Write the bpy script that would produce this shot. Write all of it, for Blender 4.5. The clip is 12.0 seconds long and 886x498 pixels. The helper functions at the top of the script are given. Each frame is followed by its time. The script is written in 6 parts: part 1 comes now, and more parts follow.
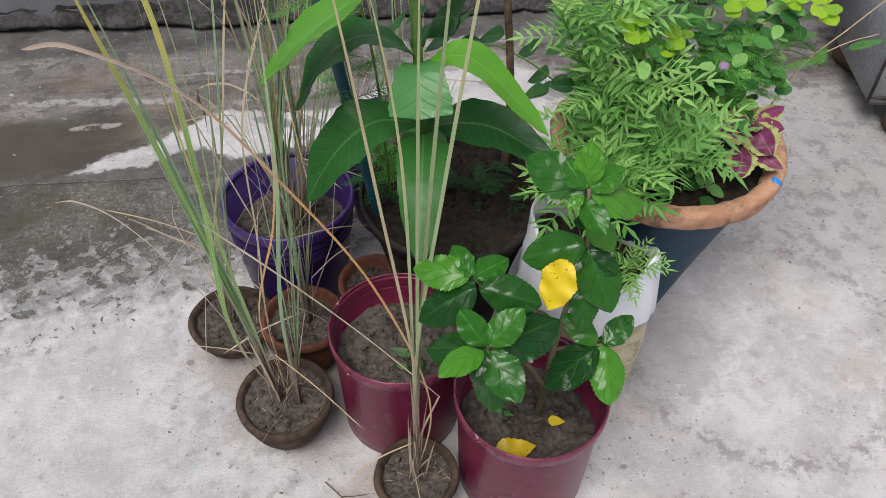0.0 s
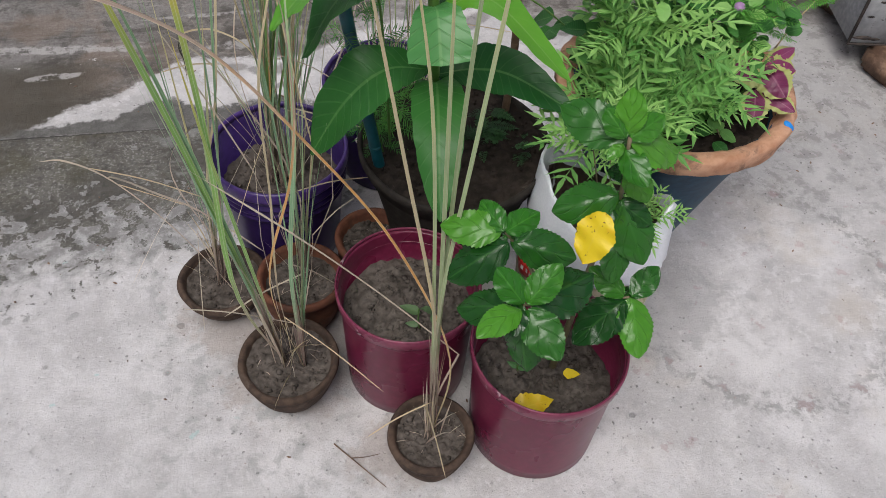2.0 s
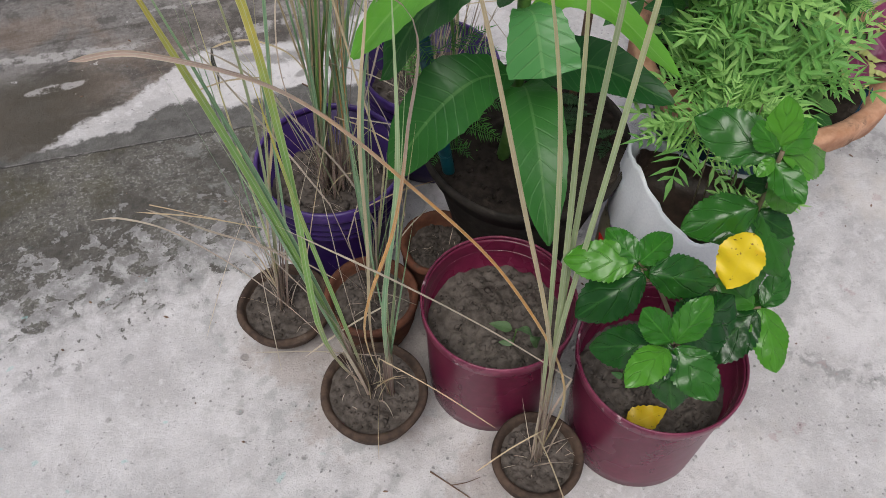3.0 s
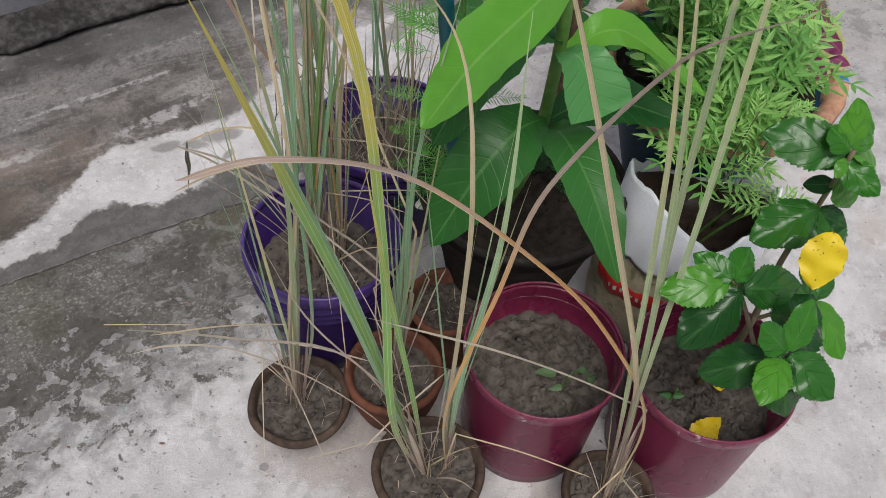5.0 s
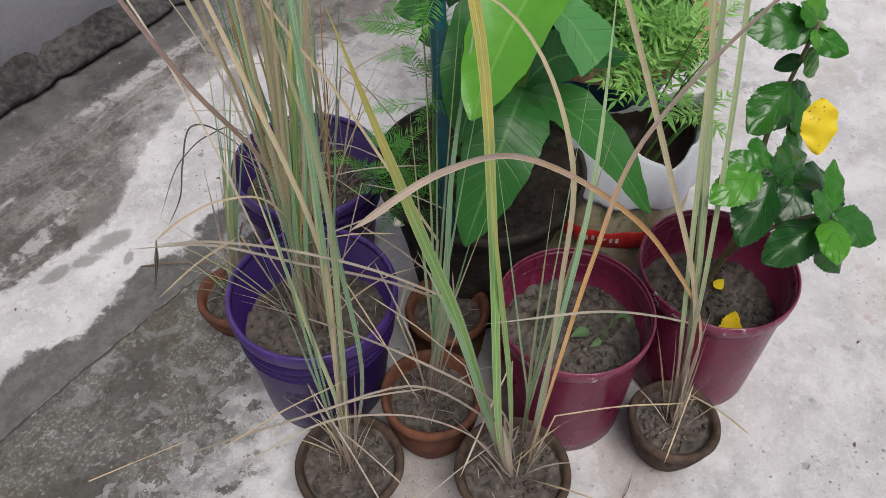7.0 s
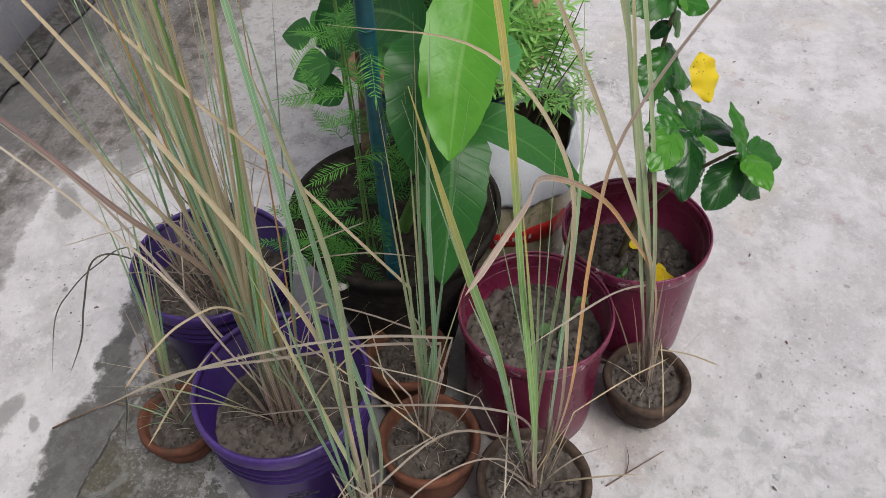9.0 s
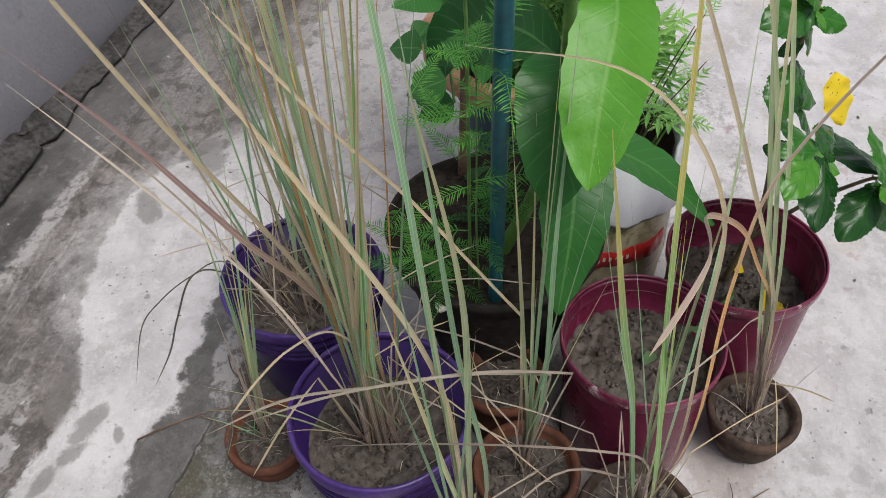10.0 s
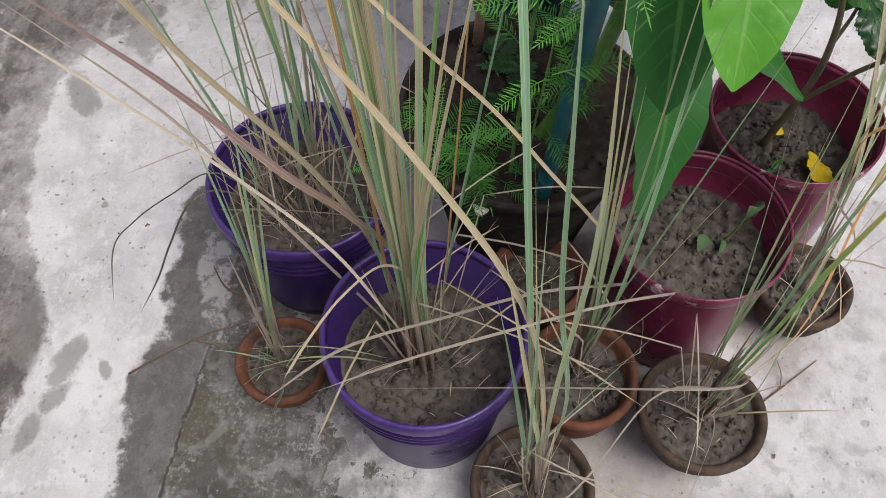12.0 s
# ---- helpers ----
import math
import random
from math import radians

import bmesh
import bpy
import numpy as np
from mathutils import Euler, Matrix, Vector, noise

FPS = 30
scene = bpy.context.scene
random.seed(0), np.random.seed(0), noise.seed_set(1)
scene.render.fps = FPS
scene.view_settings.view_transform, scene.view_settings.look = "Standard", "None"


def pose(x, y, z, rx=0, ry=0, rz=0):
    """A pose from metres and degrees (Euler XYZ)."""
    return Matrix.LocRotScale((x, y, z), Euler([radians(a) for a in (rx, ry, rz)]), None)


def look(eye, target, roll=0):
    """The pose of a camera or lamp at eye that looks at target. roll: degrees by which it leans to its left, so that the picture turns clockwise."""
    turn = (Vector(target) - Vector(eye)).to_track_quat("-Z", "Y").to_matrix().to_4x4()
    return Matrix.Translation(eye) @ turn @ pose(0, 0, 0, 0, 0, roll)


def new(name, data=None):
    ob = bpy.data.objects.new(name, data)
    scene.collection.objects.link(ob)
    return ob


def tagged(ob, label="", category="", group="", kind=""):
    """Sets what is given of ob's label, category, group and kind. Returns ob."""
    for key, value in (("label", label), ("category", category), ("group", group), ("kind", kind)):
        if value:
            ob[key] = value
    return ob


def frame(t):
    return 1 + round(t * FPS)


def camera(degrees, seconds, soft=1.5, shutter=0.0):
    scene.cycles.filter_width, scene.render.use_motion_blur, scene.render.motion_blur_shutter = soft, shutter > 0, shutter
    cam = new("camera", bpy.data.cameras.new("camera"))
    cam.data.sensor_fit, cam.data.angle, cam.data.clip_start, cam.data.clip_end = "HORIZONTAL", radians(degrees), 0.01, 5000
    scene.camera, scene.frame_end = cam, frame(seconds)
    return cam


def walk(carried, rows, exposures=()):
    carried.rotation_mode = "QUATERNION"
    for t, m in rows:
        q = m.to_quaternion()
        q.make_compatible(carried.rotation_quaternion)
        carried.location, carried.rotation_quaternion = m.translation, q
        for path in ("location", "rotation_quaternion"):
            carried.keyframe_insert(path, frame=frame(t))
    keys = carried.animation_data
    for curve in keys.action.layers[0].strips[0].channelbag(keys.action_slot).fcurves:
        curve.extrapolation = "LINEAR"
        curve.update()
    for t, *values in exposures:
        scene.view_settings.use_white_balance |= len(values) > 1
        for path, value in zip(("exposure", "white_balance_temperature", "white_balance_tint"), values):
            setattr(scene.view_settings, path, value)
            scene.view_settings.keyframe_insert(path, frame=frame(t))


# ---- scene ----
cam = camera(56.66, 12.0, soft=0.7)
PATH = [
    (0, (-0.1193, -0.1001, 1.5759), (0.0166, 0.9289, 0.4929), 1.04),
    (0.5, (-0.1362, -0.0884, 1.5695), (0.0346, 0.9217, 0.4738), 1.36),
    (1, (-0.1693, -0.0788, 1.5622), (0.0564, 0.9080, 0.4553), 2.36),
    (1.5, (-0.2175, -0.0558, 1.5475), (0.0393, 0.8927, 0.4142), 4.05),
    (2, (-0.2410, -0.0301, 1.5400), (-0.0092, 0.9090, 0.3935), 4.30),
    (2.5, (-0.2956, 0.0995, 1.5143), (-0.1004, 0.9849, 0.3193), 1.88),
    (2.7, (-0.3188, 0.1507, 1.5321), (-0.1315, 0.9978, 0.3085), 0.79),
    (4.3, (-0.7125, 0.3454, 1.5185), (-0.0508, 1.0067, 0.3460), 7.08),
    (4.5, (-0.7016, 0.3674, 1.5018), (-0.0798, 1.0393, 0.3135), 6.95),
    (5, (-0.6735, 0.3964, 1.4992), (-0.1269, 1.1636, 0.3319), 4.78),
    (5.5, (-0.7112, 0.4558, 1.4871), (-0.0570, 1.1477, 0.3281), 5.32),
    (6, (-0.8743, 0.5482, 1.4858), (-0.0716, 1.1377, 0.3642), 2.83),
    (6.5, (-0.9460, 0.5915, 1.4680), (-0.0837, 1.1017, 0.3517), 4.21),
    (7, (-0.9356, 0.6470, 1.4385), (-0.0964, 1.1760, 0.3134), 0.95),
    (7.5, (-0.8614, 0.7094, 1.4226), (-0.0206, 1.1786, 0.2724), -0.34),
    (7.7, (-0.8642, 0.7143, 1.4191), (-0.0214, 1.1702, 0.2650), -0.57),
    (9.3, (-1.0260, 0.9397, 1.4568), (-0.0119, 1.1126, 0.3651), -2.23),
    (9.5, (-1.0180, 0.9652, 1.4490), (-0.0160, 1.1311, 0.3451), -0.99),
    (10, (-0.9656, 1.0111, 1.4442), (0.0211, 1.2868, 0.3486), -4.00),
    (10.5, (-0.8884, 1.0618, 1.4322), (0.0639, 1.3568, 0.3115), -4.38),
    (11, (-0.8204, 1.1734, 1.4401), (0.1751, 1.3263, 0.3285), -4.51),
    (11.5, (-0.7955, 1.2323, 1.4024), (0.0964, 1.3368, 0.2009), -3.10),
    (12, (-0.7997, 1.2397, 1.3696), (-0.0292, 1.3255, 0.0855), -1.05),
]
EXPOSURES = [(0.0, -0.09), (0.5, -0.10), (1.5, -0.18), (2.5, -0.22), (4.5, -0.24), (5.0, -0.21), (5.5, -0.04), (6.0, 0.0), (6.5, -0.12), (7.0, -0.10), (7.5, -0.04), (9.5, -0.15), (10.5, 0.05), (11.0, 0.09), (11.5, 0.10), (12.0, 0.07)]
walk(cam, [(t, look(eye, target, roll)) for t, eye, target, roll in PATH], exposures=EXPOSURES)

# ---- world, sun, exposure ----
world = bpy.data.worlds.new("overcast_sky")
scene.world = world
world.use_nodes = True
sky = world.node_tree.nodes.new("ShaderNodeTexSky")
sky.sky_type = "NISHITA"
sky.sun_disc = False
sky.sun_elevation, sky.sun_rotation = radians(62), radians(-146)
sky.air_density, sky.dust_density, sky.ozone_density = 1.0, 5.0, 1.0
background = world.node_tree.nodes["Background"]
world.node_tree.links.new(sky.outputs[0], background.inputs[0])
background.inputs[1].default_value = 0.098
sun = new("sun", bpy.data.lights.new("sun", "SUN"))
sun.data.energy, sun.data.angle, sun.data.color = 2.25, radians(33), (0.985, 1.0, 0.985)
sun.matrix_world = look((0, 0, 5), Vector((0, 0, 5)) - Vector((math.cos(radians(62)) * math.sin(radians(-146)), math.cos(radians(62)) * math.cos(radians(-146)), math.sin(radians(62)))))
scene.view_settings.exposure = 0.0


# ---- materials ----
def nodes_of(name):
    m = bpy.data.materials.new(name)
    m.use_nodes = True
    nt = m.node_tree
    return m, nt, nt.nodes["Principled BSDF"]


def math_node(nt, op, a, b=0.0, c=None):
    n = nt.nodes.new("ShaderNodeMath")
    n.operation = op
    for i, v in enumerate((a, b, c)):
        if v is None:
            continue
        if isinstance(v, (int, float)):
            n.inputs[i].default_value = v
        else:
            nt.links.new(v, n.inputs[i])
    return n.outputs[0]


def smooth(nt, value, low, high):
    n = nt.nodes.new("ShaderNodeMapRange")
    n.interpolation_type = "SMOOTHSTEP"
    nt.links.new(value, n.inputs["Value"])
    n.inputs["From Min"].default_value, n.inputs["From Max"].default_value = low, high
    return n.outputs[0]


def mix(nt, factor, a, b, blend="MIX"):
    n = nt.nodes.new("ShaderNodeMix")
    n.data_type, n.blend_type = "RGBA", blend
    for v, socket in ((factor, n.inputs[0]), (a, n.inputs[6]), (b, n.inputs[7])):
        if isinstance(v, (int, float)):
            socket.default_value = v
        elif isinstance(v, tuple):
            socket.default_value = (*v, 1.0)
        else:
            nt.links.new(v, socket)
    return n.outputs[2]


def noise_of(nt, coords, scale, detail=4.0, rough=0.55, distortion=0.0):
    n = nt.nodes.new("ShaderNodeTexNoise")
    n.inputs["Scale"].default_value, n.inputs["Detail"].default_value = scale, detail
    n.inputs["Roughness"].default_value, n.inputs["Distortion"].default_value = rough, distortion
    if coords is not None:
        nt.links.new(coords, n.inputs["Vector"])
    return n.outputs[0]


def bump(nt, shader, height, strength, distance):
    n = nt.nodes.new("ShaderNodeBump")
    n.inputs["Strength"].default_value, n.inputs["Distance"].default_value = strength, distance
    nt.links.new(height, n.inputs["Height"])
    nt.links.new(n.outputs[0], shader.inputs["Normal"])


def plain(name, low, high, rough=0.6, fine=60.0, coarse=6.0, stain=None, stain_at=(0.55, 0.75), relief=0.3, depth=0.002, metal=0.0, spec=0.5, vary=0.0):
    """A surface with two scales of variation, an optional stain and fine relief."""
    m, nt, s = nodes_of(name)
    co = nt.nodes.new("ShaderNodeTexCoord").outputs["Object"]
    a = noise_of(nt, co, fine, 5.0)
    b = noise_of(nt, co, coarse, 3.0)
    col = mix(nt, smooth(nt, math_node(nt, "MULTIPLY_ADD", a, 0.5, math_node(nt, "MULTIPLY", b, 0.5)), 0.36, 0.64), low, high)
    if stain:
        col = mix(nt, smooth(nt, noise_of(nt, co, coarse * 1.7, 6.0, 0.65, 0.4), *stain_at), col, stain)
    if vary:
        r = nt.nodes.new("ShaderNodeObjectInfo").outputs["Random"]
        h = nt.nodes.new("ShaderNodeHueSaturation")
        nt.links.new(math_node(nt, "MULTIPLY_ADD", r, 2 * vary, 1.0 - vary), h.inputs["Value"])
        nt.links.new(col, h.inputs["Color"])
        col = h.outputs[0]
    nt.links.new(col, s.inputs["Base Color"])
    nt.links.new(math_node(nt, "MULTIPLY_ADD", b, 0.3, rough - 0.15), s.inputs["Roughness"])
    s.inputs["Metallic"].default_value = metal
    s.inputs["Specular IOR Level"].default_value = spec
    bump(nt, s, a, relief, depth)
    return m


def concrete():
    """Worn courtyard concrete: pale floor, algae slab up to a joint, a dark damp band, a pale tongue and brown damp bands by the wall."""
    m, nt, s = nodes_of("courtyard_concrete")
    co = nt.nodes.new("ShaderNodeNewGeometry").outputs["Position"]
    xyz = nt.nodes.new("ShaderNodeSeparateXYZ")
    nt.links.new(co, xyz.inputs[0])
    x, y = xyz.outputs[0], xyz.outputs[1]

    def times(*values):
        out = values[0]
        for v in values[1:]:
            out = math_node(nt, "MULTIPLY", out, v)
        return out

    def inverse(v):
        return math_node(nt, "SUBTRACT", 1.0, v)

    def minus(a, b):
        return math_node(nt, "SUBTRACT", a, b)

    def either(*values):
        out = values[0]
        for v in values[1:]:
            out = math_node(nt, "MAXIMUM", out, v)
        return out

    def edge(points):
        """A broken line y(x) through the given corners, level beyond its ends."""
        out = None
        slopes = [0.0] + [(q[1] - p[1]) / (q[0] - p[0]) for p, q in zip(points, points[1:])] + [0.0]
        for (px, py), before, after in zip(points, slopes, slopes[1:]):
            bend = math_node(nt, "MULTIPLY", math_node(nt, "MAXIMUM", math_node(nt, "SUBTRACT", x, px), 0.0), after - before)
            out = math_node(nt, "ADD", bend, points[0][1]) if out is None else math_node(nt, "ADD", out, bend)
        return out

    def above(line, low=-0.008, high=0.012):
        return smooth(nt, minus(y_ragged, line), low, high)

    def cells(scale, feature="F1"):
        n = nt.nodes.new("ShaderNodeTexVoronoi")
        n.feature = feature
        n.inputs["Scale"].default_value = scale
        nt.links.new(co, n.inputs["Vector"])
        return n.outputs["Distance"]
    grain = noise_of(nt, co, 210.0, 4.0, 0.75)
    fine = noise_of(nt, co, 95.0, 4.0, 0.7)
    blotch = noise_of(nt, co, 5.0, 7.0, 0.68, 0.3)
    cloud = noise_of(nt, co, 1.9, 4.0, 0.6, 0.4)
    speck = noise_of(nt, co, 30.0, 6.0, 0.72)
    dots = noise_of(nt, co, 58.0, 3.0, 0.6)
    patchy = noise_of(nt, co, 17.0, 6.0, 0.66, 0.35)
    wander = noise_of(nt, co, 3.2, 6.0, 0.62)
    stretch = nt.nodes.new("ShaderNodeMapping")
    stretch.inputs["Scale"].default_value = (0.25, 1.6, 1.0)
    nt.links.new(co, stretch.inputs["Vector"])
    streak = noise_of(nt, stretch.outputs[0], 6.5, 6.0, 0.66, 0.9)
    mottle = math_node(nt, "MULTIPLY_ADD", patchy, 0.55, math_node(nt, "MULTIPLY", speck, 0.45))
    y_ragged = math_node(nt, "MULTIPLY_ADD", minus(patchy, 0.5), 0.09, math_node(nt, "MULTIPLY_ADD", minus(speck, 0.5), 0.05, y))

    # pale floor with soft clouds, scuffs, grit and pits
    base = mix(nt, smooth(nt, blotch, 0.36, 0.62), (0.485, 0.468, 0.472), (0.640, 0.620, 0.626))
    base = mix(nt, times(smooth(nt, cloud, 0.46, 0.64), 0.42), base, (0.40, 0.385, 0.380))
    base = mix(nt, times(smooth(nt, noise_of(nt, co, 13.0, 6.0, 0.66, 0.3), 0.50, 0.66), 0.34), base, (0.34, 0.33, 0.332))
    base = mix(nt, times(smooth(nt, grain, 0.52, 0.70), 0.35), base, (0.37, 0.35, 0.34))
    base = mix(nt, times(smooth(nt, inverse(fine), 0.52, 0.66), 0.35), base, (0.70, 0.685, 0.69))
    warm = times(smooth(nt, noise_of(nt, co, 3.6, 4.0, 0.6), 0.52, 0.68), smooth(nt, x, 0.25, 0.5))
    base = mix(nt, times(warm, 0.35), base, (0.52, 0.45, 0.37))
    spot = times(inverse(smooth(nt, math_node(nt, "MULTIPLY_ADD", dots, 0.16, cells(13.0)), 0.15, 0.21)), smooth(nt, wander, 0.46, 0.56))
    base = mix(nt, times(spot, 0.62), base, (0.19, 0.178, 0.172))
    pit = times(inverse(smooth(nt, math_node(nt, "MULTIPLY_ADD", grain, 0.3, cells(62.0)), 0.29, 0.37)), smooth(nt, dots, 0.46, 0.60))
    base = mix(nt, times(pit, smooth(nt, wander, 0.42, 0.58), 0.70), base, (0.13, 0.122, 0.118))
    scab = times(smooth(nt, mottle, 0.535, 0.585), smooth(nt, noise_of(nt, co, 4.4, 4.0, 0.6), 0.44, 0.58))
    base = mix(nt, times(scab, 0.30), base, (0.285, 0.278, 0.285))
    flake = times(smooth(nt, inverse(mottle), 0.53, 0.58), smooth(nt, cloud, 0.40, 0.56))
    base = mix(nt, times(flake, 0.40), base, (0.72, 0.705, 0.715))
    # worn grey floor towards the trunk
    right = times(smooth(nt, math_node(nt, "MULTIPLY_ADD", wander, 0.8, y), 1.30, 1.95), smooth(nt, x, 0.35, 0.75))
    base = mix(nt, times(right, 0.62), base, (0.27, 0.262, 0.255))
    base = mix(nt, times(right, smooth(nt, patchy, 0.50, 0.60), 0.45), base, (0.17, 0.162, 0.155))
    base = mix(nt, times(right, smooth(nt, dots, 0.54, 0.64), 0.45), base, (0.46, 0.445, 0.44))
    base = mix(nt, times(right, pit, 0.75), base, (0.10, 0.094, 0.09))
    ring = math_node(nt, "ABSOLUTE", minus(math_node(nt, "SQRT", math_node(nt, "ADD", times(math_node(nt, "ADD", x, -0.80), math_node(nt, "ADD", x, -0.80)), times(math_node(nt, "ADD", y, -1.02), math_node(nt, "ADD", y, -1.02)))), 0.34))
    scuff = times(inverse(smooth(nt, math_node(nt, "MULTIPLY_ADD", patchy, 0.10, ring), 0.05, 0.10)), smooth(nt, speck, 0.46, 0.58))
    base = mix(nt, times(scuff, 0.6), base, (0.21, 0.205, 0.20))

    # algae slab in front of the joint: loose blotches first, then closed
    joint_y = edge(((-1.1, 1.775), (-0.6, 1.760), (-0.2, 1.735), (0.2, 1.72)))
    front_y = edge(((-1.05, 1.17), (-0.80, 1.17), (-0.67, 1.23), (-0.55, 1.29), (-0.30, 1.33), (-0.10, 1.45)))
    dense_y = edge(((-1.08, 1.52), (-0.80, 1.57), (-0.64, 1.52), (-0.50, 1.50), (-0.28, 1.60), (-0.1, 1.66)))
    side = inverse(smooth(nt, math_node(nt, "MULTIPLY_ADD", wander, 0.4, x), 0.12, 0.28))
    before = inverse(smooth(nt, minus(y, joint_y), -0.004, 0.006))
    zone = times(before, side)
    reach = math_node(nt, "DIVIDE", minus(y, front_y), minus(dense_y, front_y))
    rise = smooth(nt, reach, -0.15, 1.25)
    grey = mix(nt, smooth(nt, speck, 0.42, 0.60), (0.175, 0.170, 0.165), (0.395, 0.386, 0.385))
    base = mix(nt, times(zone, smooth(nt, math_node(nt, "MULTIPLY_ADD", minus(patchy, 0.5), 1.2, reach), 0.0, 0.5), 0.85), base, grey)
    algae = mix(nt, smooth(nt, blotch, 0.38, 0.62), (0.058, 0.052, 0.042), (0.122, 0.113, 0.098))
    algae = mix(nt, times(smooth(nt, noise_of(nt, co, 130.0, 3.0, 0.6), 0.52, 0.62), smooth(nt, blotch, 0.38, 0.60), 0.60), algae, (0.33, 0.328, 0.31))
    algae = mix(nt, times(smooth(nt, inverse(dots), 0.52, 0.62), 0.60), algae, (0.034, 0.033, 0.027))
    blots = smooth(nt, math_node(nt, "MULTIPLY_ADD", times(rise, rise), 0.15, mottle), 0.550, 0.574)
    base = mix(nt, times(zone, blots, smooth(nt, reach, -0.12, 0.15), 0.90), base, algae)
    crust = times(zone, smooth(nt, cells(34.0, "SMOOTH_F1"), 0.36, 0.50), smooth(nt, patchy, 0.48, 0.58))
    base = mix(nt, times(crust, smooth(nt, math_node(nt, "ADD", x, math_node(nt, "MULTIPLY", wander, 0.3)), -0.60, -0.42), 0.40), base, (0.31, 0.315, 0.31))
    olive = times(zone, smooth(nt, reach, 0.8, 1.3), smooth(nt, wander, 0.48, 0.60))
    base = mix(nt, times(olive, 0.45), base, (0.085, 0.078, 0.040))

    # dark damp band behind the joint, its upper edge notched
    band_y = edge(((-1.0, 1.80), (-0.74, 1.82), (-0.66, 1.88), (-0.58, 1.885), (-0.50, 1.825), (-0.37, 1.845), (-0.30, 1.865), (-0.20, 1.825), (-0.07, 1.845), (0.10, 1.86), (0.2, 1.76)))
    behind = inverse(before)
    band = times(behind, inverse(above(band_y)), inverse(smooth(nt, x, 0.12, 0.22)))
    wet = mix(nt, smooth(nt, speck, 0.40, 0.62), (0.060, 0.058, 0.051), (0.112, 0.108, 0.100))
    wet = mix(nt, times(smooth(nt, fine, 0.54, 0.66), 0.30), wet, (0.22, 0.215, 0.205))
    base = mix(nt, times(band, 0.92), base, wet)

    # brown damp bands from the pale tongue up to the ledge
    tongue_y = edge(((-0.98, 1.79), (-0.85, 1.88), (-0.76, 1.91), (-0.66, 1.97), (-0.61, 2.03), (-0.52, 2.07), (-0.39, 2.045), (-0.22, 2.04), (0.02, 2.16), (0.20, 2.21), (0.38, 2.22), (0.49, 2.17), (0.62, 2.05), (0.82, 1.96), (1.3, 2.0)))
    depth = minus(y, tongue_y)
    veil = times(smooth(nt, x, -0.25, 0.0), inverse(smooth(nt, math_node(nt, "MULTIPLY_ADD", minus(mottle, 0.5), 0.4, depth), 0.01, 0.16)), 0.45)
    brown = times(behind, above(tongue_y, -0.006, 0.016), inverse(veil))
    umber = mix(nt, smooth(nt, blotch, 0.38, 0.60), (0.070, 0.059, 0.050), (0.190, 0.168, 0.152))
    umber = mix(nt, smooth(nt, math_node(nt, "MULTIPLY_ADD", streak, 0.6, depth), 0.40, 0.62), umber, mix(nt, speck, (0.110, 0.102, 0.096), (0.270, 0.256, 0.246)))
    umber = mix(nt, times(smooth(nt, streak, 0.55, 0.63), smooth(nt, patchy, 0.36, 0.52), 0.55), umber, (0.42, 0.39, 0.37))
    umber = mix(nt, times(smooth(nt, inverse(streak), 0.54, 0.62), 0.60), umber, (0.055, 0.047, 0.040))
    umber = mix(nt, times(smooth(nt, fine, 0.50, 0.62), 0.45), umber, (0.055, 0.048, 0.042))
    umber = mix(nt, times(smooth(nt, inverse(fine), 0.54, 0.66), 0.35), umber, (0.34, 0.325, 0.315))
    umber = mix(nt, times(smooth(nt, patchy, 0.52, 0.60), 0.60), umber, (0.050, 0.043, 0.037))
    umber = mix(nt, times(smooth(nt, inverse(mottle), 0.52, 0.58), smooth(nt, blotch, 0.46, 0.58), 0.35), umber, (0.30, 0.28, 0.265))
    rust = times(inverse(smooth(nt, x, -0.66, -0.50)), smooth(nt, wander, 0.50, 0.60))
    umber = mix(nt, times(rust, 0.35), umber, (0.25, 0.17, 0.12))
    umber = mix(nt, times(inverse(smooth(nt, x, -0.92, -0.66)), inverse(smooth(nt, y_ragged, 2.04, 2.12)), 0.90), umber, (0.050, 0.041, 0.026))
    crumb = times(inverse(smooth(nt, math_node(nt, "MULTIPLY_ADD", speck, 0.3, cells(13.0)), 0.24, 0.27)), smooth(nt, dots, 0.50, 0.54))
    umber = mix(nt, times(crumb, 0.85), umber, (0.55, 0.53, 0.52))
    base = mix(nt, times(brown, 0.95), base, umber)

    def patch(cx, cy, long, short, turn):
        """A patch with a ragged edge."""
        dx, dy = math_node(nt, "ADD", x, -cx), math_node(nt, "ADD", y, -cy)
        c, d = math.cos(radians(turn)), math.sin(radians(turn))
        u = math_node(nt, "MULTIPLY", math_node(nt, "MULTIPLY_ADD", dx, c, math_node(nt, "MULTIPLY", dy, d)), 1 / long)
        v = math_node(nt, "MULTIPLY", math_node(nt, "MULTIPLY_ADD", dx, -d, math_node(nt, "MULTIPLY", dy, c)), 1 / short)
        r = math_node(nt, "SQRT", math_node(nt, "MULTIPLY_ADD", u, u, times(v, v)))
        return inverse(smooth(nt, math_node(nt, "MULTIPLY_ADD", minus(mottle, 0.5), 3.2, r), 0.72, 1.18))
    # worn pale streaks left in the brown
    pale = either(patch(-0.38, 2.125, 0.13, 0.022, 9), patch(-0.96, 2.155, 0.26, 0.020, -4), patch(-0.92, 2.025, 0.09, 0.014, 4), patch(-0.50, 2.285, 0.20, 0.010, 2), patch(0.24, 2.395, 0.26, 0.024, 0), patch(-0.08, 1.755, 0.10, 0.035, 10))
